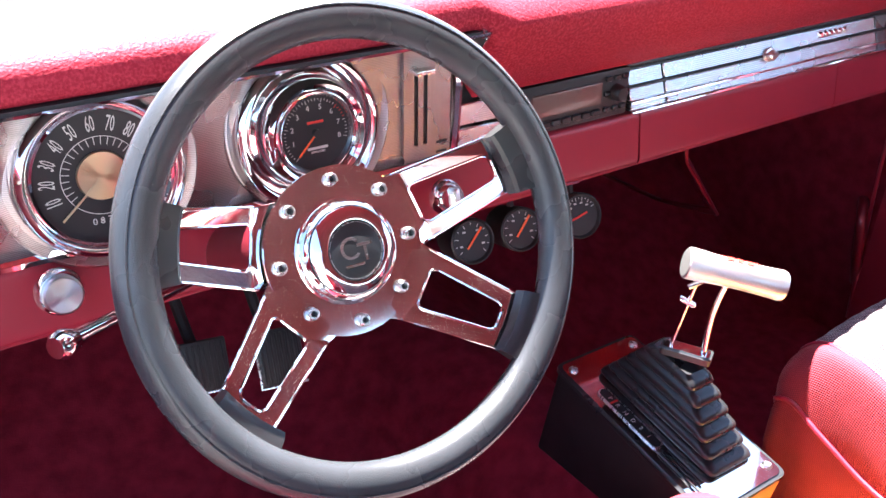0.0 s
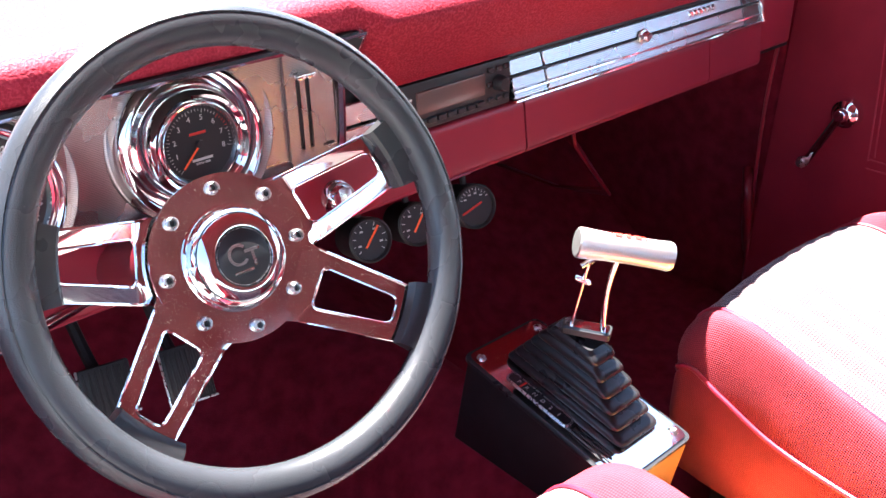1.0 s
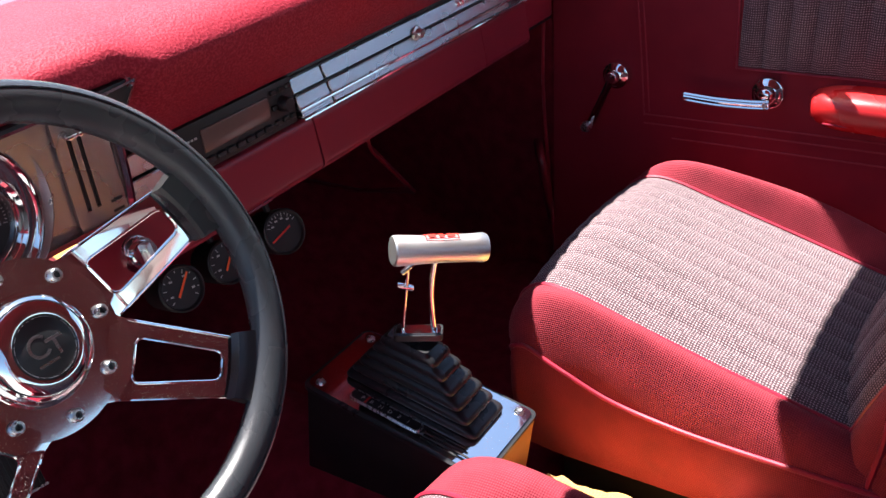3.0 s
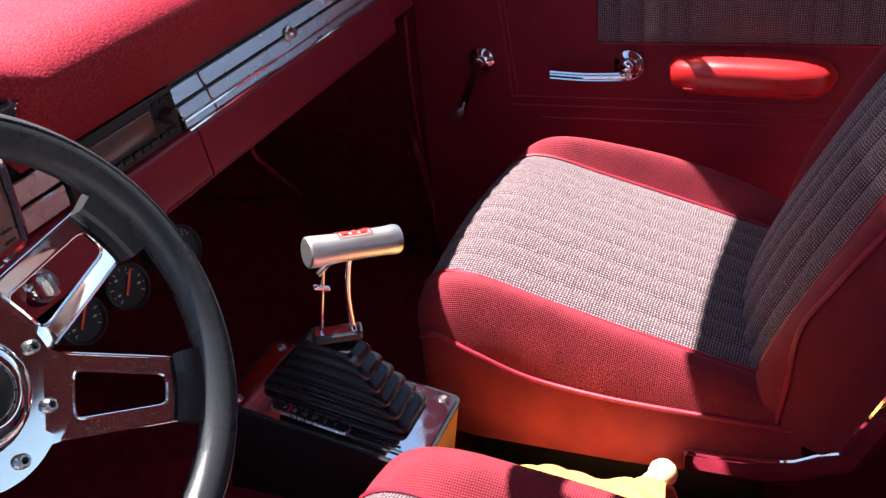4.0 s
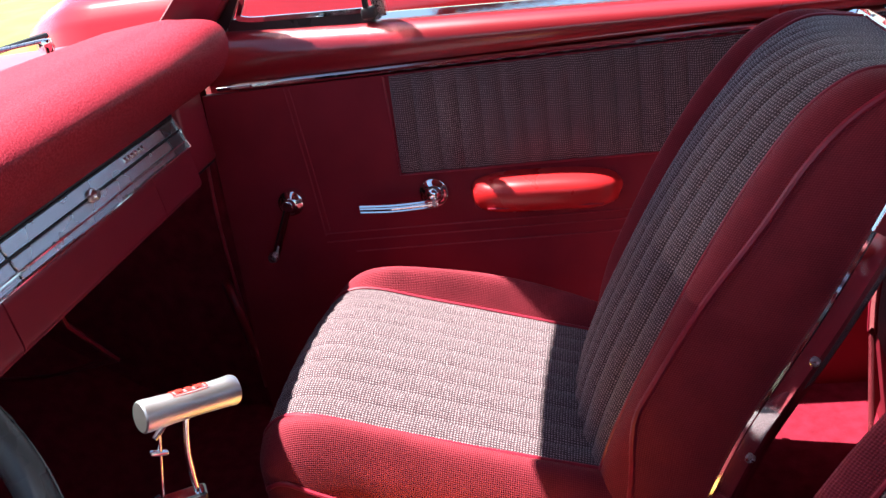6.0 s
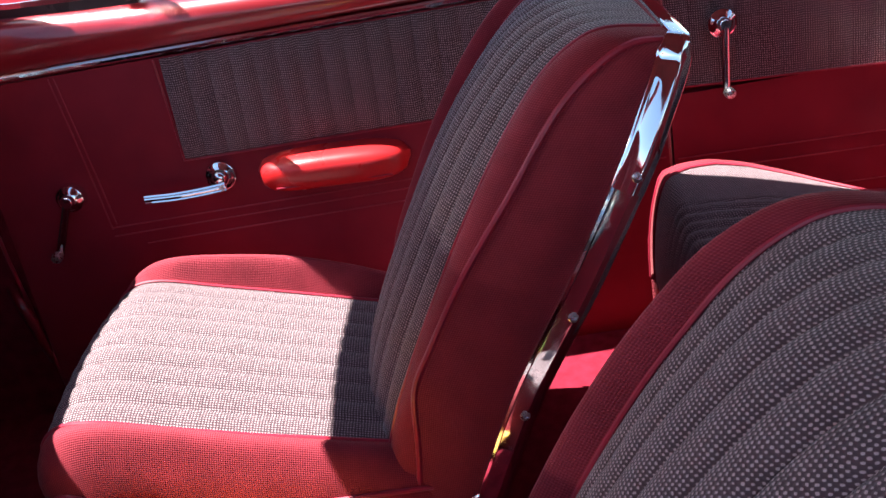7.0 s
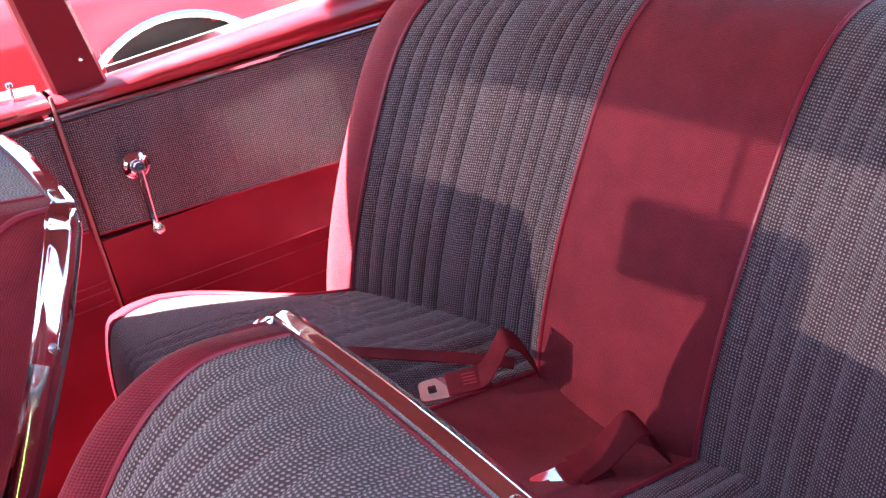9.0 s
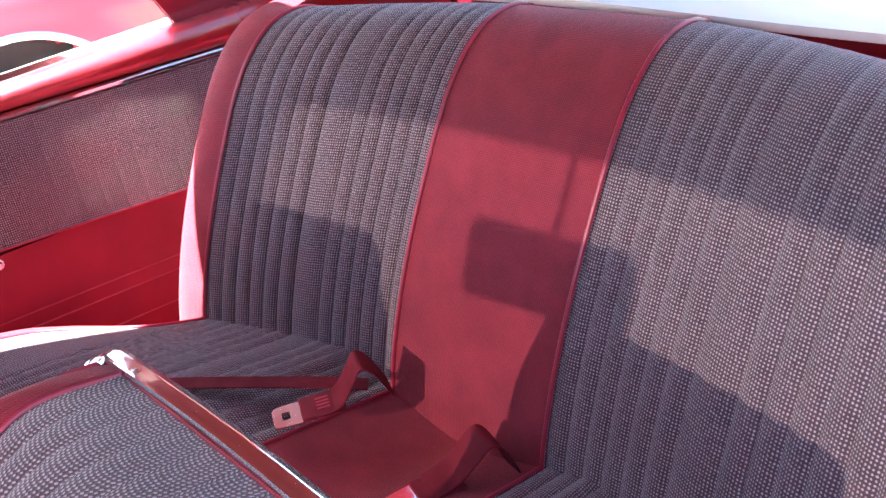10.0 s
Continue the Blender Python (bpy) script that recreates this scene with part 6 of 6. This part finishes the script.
    prof = [(0.0, 0.0), (R * 0.92, 0.0), (R * 1.02, 0.0015), (R * 1.04, 0.006), (R * 0.96, L * 0.3), (R * 0.93, L * 0.55), (R * 0.97, L * 0.85), (R * 1.02, L - 0.004), (R * 0.95, L - 0.0005), (0.0, L)]
    lathe(bm, prof, frame_on(ax, at=hl), 40)
    hd = part("handle", bm, polished, sh, "satin aluminium T-handle")
    c = (hl + hr) / 2
    upv = (Vector((0, 0, 1)) - ax * ax.z).normalized()
    sv = upv.cross(ax).normalized()
    # red bordered badge with three plain shapes, wrapped on the handle
    def wrap(u0, u1, a0, a1, mm):
        bm2 = bmesh.new()
        rows = []
        for i in range(5):
            u = u0 + (u1 - u0) * i / 4
            rows.append([c + ax * u + (upv * math.cos(radians(a0 + (a1 - a0) * k / 6)) + sv * math.sin(radians(a0 + (a1 - a0) * k / 6))) * (R * 0.965 + 0.0009) for k in range(7)])
        sheet(bm2, rows)
        bmesh.ops.recalc_face_normals(bm2, faces=bm2.faces[:])
        part("badge", bm2, mm, hd)
    for u0, u1, a0, a1 in ((-0.018, 0.018, -24, -19), (-0.018, 0.018, 19, 24), (-0.018, -0.0165, -24, 24), (0.0165, 0.018, -24, 24), (-0.014, -0.006, -12, 12), (-0.003, 0.003, -12, 12), (0.006, 0.014, -12, 12)):
        wrap(u0, u1, a0, a1, ink_red)


def towel():
    t = thing("towel", (0.08, -0.43, 0.15), "crumpled orange cleaning towel between the front seats", "towel")
    bm = bmesh.new()
    rows = []
    rng = random.Random(5)
    ph = [rng.uniform(0, 6.28) for _ in range(6)]
    for j in range(33):
        row = []
        for i in range(27):
            u, v = i / 26, j / 32
            x = -0.03 + 0.192 * u + 0.010 * math.sin(6 * v + ph[0])
            y = -0.325 - 0.215 * v + 0.012 * math.sin(5 * u + ph[1])
            z = 0.17 * max(0.0, 1 - (abs(x) / 0.16) ** 2.5) + 0.022 + 0.007 * math.sin(9 * u + 3 * v + ph[2]) + 0.006 * math.sin(13 * v - 5 * u + ph[3]) + 0.003 * math.sin(31 * u + 23 * v + ph[4])
            row.append((x, y, z))
        rows.append(row)
    sheet(bm, rows, 0.003, True)
    part("cloth", bm, towel_m, t, "", 80)
    bm = bmesh.new()
    tube(bm, spline([(0.090, -0.505, 0.150), (0.115, -0.520, 0.146), (0.138, -0.512, 0.128), (0.146, -0.505, 0.105)], 5), [0.011 + 0.004 * math.sin(k * 0.2) for k in range(16)], 12)
    part("rolled_end", bm, towel_yellow, t, "cream rolled corner")


def rear_view_mirror():
    # out of view; added and placed so that its shadow falls on the rear bench
    mi = thing("rear_view_mirror", (0.006, -0.19, 1.05), "rear-view mirror on a short stalk below the roof edge", "mirror")
    m = frame_on((-0.10, -1, -0.10), at=(0.006, -0.165, 0.990)) @ Matrix.Rotation(radians(-6), 4, "Z")
    bm = bmesh.new()
    plate(bm, rounded([(-0.105, -0.036), (0.105, -0.040), (0.105, 0.040), (-0.105, 0.036)], 0.014), (), 0.012, m)
    part("housing", bm, steel, mi)
    bm = bmesh.new()
    plate(bm, rounded([(-0.100, -0.028), (0.100, -0.032), (0.100, 0.032), (-0.100, 0.028)], 0.012), (), 0.001, m @ Matrix.Translation((0, 0, 0.0115)))
    part("mirror_glass", bm, chrome, mi)
    bm = bmesh.new()
    tube(bm, spline([(0.006, -0.163, 0.995), (0.006, -0.170, 1.03), (0.006, -0.182, 1.07), (0.006, -0.195, 1.105)], 5), 0.004, 10)
    part("stalk", bm, steel, mi)


# ---- outside ----
def outside():
    bm = bmesh.new()
    rows = []
    for y in (-400, -60, -12, -4, 0, 3, 12, 60, 400):
        rows.append([(x, y, -0.36) for x in (-400, -60, -10, -3, 0, 3, 10, 60, 400)])
    sheet(bm, rows, 0, True)
    tagged(part("ground", bm, concrete), "sunlit worn grey asphalt ground", "ground", kind="structure")
    bm = bmesh.new()
    sheet(bm, [[(x, y, -0.35) for x in (-40, -10, 0, 4, 8, 14, 40)] for y in (3.6, 6, 12, 24, 60)], 0, True)
    bmesh.ops.recalc_face_normals(bm, faces=bm.faces[:])
    for f in bm.faces:
        if f.normal.z < 0:
            f.normal_flip()
    tagged(part("lawn", bm, lawn), "yellow-green lawn ahead of the car", "lawn", kind="structure")
    # own bonnet, scuttle and wipers
    hood = thing("bonnet", (0, 1.0, 0.68), "red bonnet beyond the windscreen", "bonnet", kind="structure")
    bm = bmesh.new()
    rows = []
    for y in (0.47, 0.6, 0.8, 1.1, 1.5, 1.9, 2.0):
        rows.append([(x, y, 0.70 - 0.03 * (abs(x) / 0.8) ** 3 - 0.05 * max(0, y - 1.0) ** 2 + (0.012 if abs(x) > 0.6 else 0)) for x in [-0.84 + 0.12 * k for k in range(15)]])
    sheet(bm, rows, 0.01, True)
    part("panel", bm, paint, hood)
    bm = bmesh.new()
    sheet(bm, [[(x, y, z) for x in (-0.8, -0.4, 0, 0.4, 0.8)] for y, z in ((0.06, 0.700), (0.20, 0.703), (0.36, 0.702), (0.42, 0.701), (0.475, 0.698))], 0.008, True)
    part("scuttle", bm, paint, hood)
    for x0 in (0.665, 0.02):
        w = thing("wiper", (x0, 0.20, 0.71), "dark steel wiper arm at the foot of the windscreen", "wiper", "wipers")
        bend = 0.05 * (x0 > 0.5)
        bm = bmesh.new()
        tube(bm, spline([(x0, 0.206, 0.744), (x0 - 0.10, 0.262, 0.748), (x0 - 0.20, 0.315, 0.748), (x0 - 0.42, 0.37, 0.745)], 6), 0.0055, 8, True, 0.6)
        part("arm", bm, steel, w)
        bm = bmesh.new()
        tube(bm, spline([(x0 + 0.10, 0.315 - bend, 0.738), (x0 - 0.10, 0.305, 0.738), (x0 - 0.22, 0.325, 0.738), (x0 - 0.46, 0.375, 0.736)], 6), 0.0075, 8, True, 0.7)
        part("blade", bm, blackish, w, "black rubber wiper blade")
        bm = bmesh.new()
        lathe(bm, [(0.0, 0.044), (0.010, 0.042), (0.012, 0.030), (0.008, 0.012), (0.013, 0.0)], Matrix.Translation((x0, 0.206, 0.703)), 18)
        part("spindle", bm, chrome, w)
    # neighbouring red car
    car = thing("parked_car", (2.7, -1.0, -0.36), "bright red car parked alongside, light-lipped wheel arch", "car")
    X = 2.35
    wy, wz, wr = -1.76, 0.075, 0.385
    bm = bmesh.new()
    rows = []
    ys = [1.7 - 0.1 * k for k in range(25)] + [-0.8 - 0.025 * k for k in range(80)] + [-2.8 - 0.1 * k for k in range(5)]
    side = [(-0.18, 0.06), (0.0, 0.01), (0.1, 0.0), (0.2, -0.01), (0.3, -0.012), (0.38, -0.005), (0.47, 0.006), (0.55, 0.03), (0.60, 0.08), (0.64, 0.20)]
    over = [(0.66, 0.5), (0.66, 0.9), (0.66, 1.3), (0.64, 1.5), (0.58, 1.63), (0.3, 1.70), (0.0, 1.68), (-0.18, 1.62)]
    for k in range(69):
        z, dx = (-0.18 + 0.0137 * k, None) if k < 61 else over[k - 61]
        row = []
        for y in ys:
            r = math.hypot(y - wy, z - wz)
            end = min(1.0, max(0.0, min(1.7 - y, y + 3.2)) / 0.5) ** 0.4
            x = X + (lerp_line(side, z)[0] if dx is None else dx) - (0.035 * math.exp(-((r - wr) / 0.07) ** 2) if dx is None else 0.0)
            row.append((X + 0.85 + (x - X - 0.85) * (0.1 + 0.9 * end), y, 0.2 + (z - 0.2) * (0.3 + 0.7 * end)))
        rows.append(row)
    sheet(bm, rows, 0, False)
    gone = [f for f in bm.faces if ((f.calc_center_median().y - wy) ** 2 + (f.calc_center_median().z - wz) ** 2) ** 0.5 < wr - 0.012]
    bmesh.ops.delete(bm, geom=gone, context="FACES")
    bmesh.ops.recalc_face_normals(bm, faces=bm.faces[:])
    part("body", bm, neighbour_red, car, "bright red body side", 60)
    bm = bmesh.new()
    pts = [(X - 0.035, wy + (wr) * math.cos(radians(a)), wz + wr * math.sin(radians(a))) for a in range(-20, 201, 8)]
    band(bm, pts, [(-0.012, -0.02), (-0.012, 0.006), (0.0, 0.012), (0.012, 0.006), (0.012, -0.02)], (-1, 0, 0))
    part("arch_lip", bm, chrome, car, "bright wheel arch lip")
    bm = bmesh.new()
    lathe(bm, [(0.0, 0.0), (0.19, 0.0), (0.20, 0.02), (0.30, 0.03), (0.325, 0.0), (0.33, -0.1), (0.32, -0.2), (0.0, -0.2)], frame_on((-1, 0, 0), at=(X + 0.08, wy, -0.03)), 48)
    part("wheel", bm, tyre_m, car, "black tyre")
    bm = bmesh.new()
    box(bm, (X + 0.2, wy - 0.5, -0.3), (X + 0.24, wy + 0.5, 0.5))
    part("wheel_well", bm, blackish, car)
    bm = bmesh.new()
    tube(bm, [(X + 0.030, -1.123, 0.56), (X - 0.004, -1.123, 0.40), (X - 0.012, -1.125, 0.2), (X + 0.0, -1.13, -0.1)], 0.005, 6)
    part("door_gap", bm, blackish, car)
    bm = bmesh.new()
    tube(bm, spline([(X + 0.022, -0.965, 0.562), (X - 0.016, -0.985, 0.560), (X - 0.022, -1.03, 0.558), (X - 0.016, -1.075, 0.556), (X + 0.022, -1.095, 0.554)], 6), 0.010, 10, True, 0.7)
    part("door_handle", bm, chrome, car, "chrome door handle")
    bm = bmesh.new()
    tube(bm, [(X - 0.02, y, 0.16) for y in (1.2, 0.4, -0.6, -1.3)], 0.012, 8)
    part("side_moulding", bm, chrome, car)


car_floor()
roof()
right_side()
left_side()
dashboard()
steering_wheel()
shifter()
bucket_seat(0.22, 0.32, 0.034, 0.0, 1.0, 0.0, (0.75, 0.77), "front bucket seat, tweed panels in red knit with chrome edge trim")
driver = bucket_seat(0.45, 0.22, 0.045, 0.014, 1.19, 0.0, (0.60, 0.60), "bucket seat behind the steering wheel, tweed and red knit")
driver.matrix_basis = Matrix.Translation((0.383 - 0.657, -0.55 - 0.078, -0.036))
rear_seat()
towel()
rear_view_mirror()
outside()
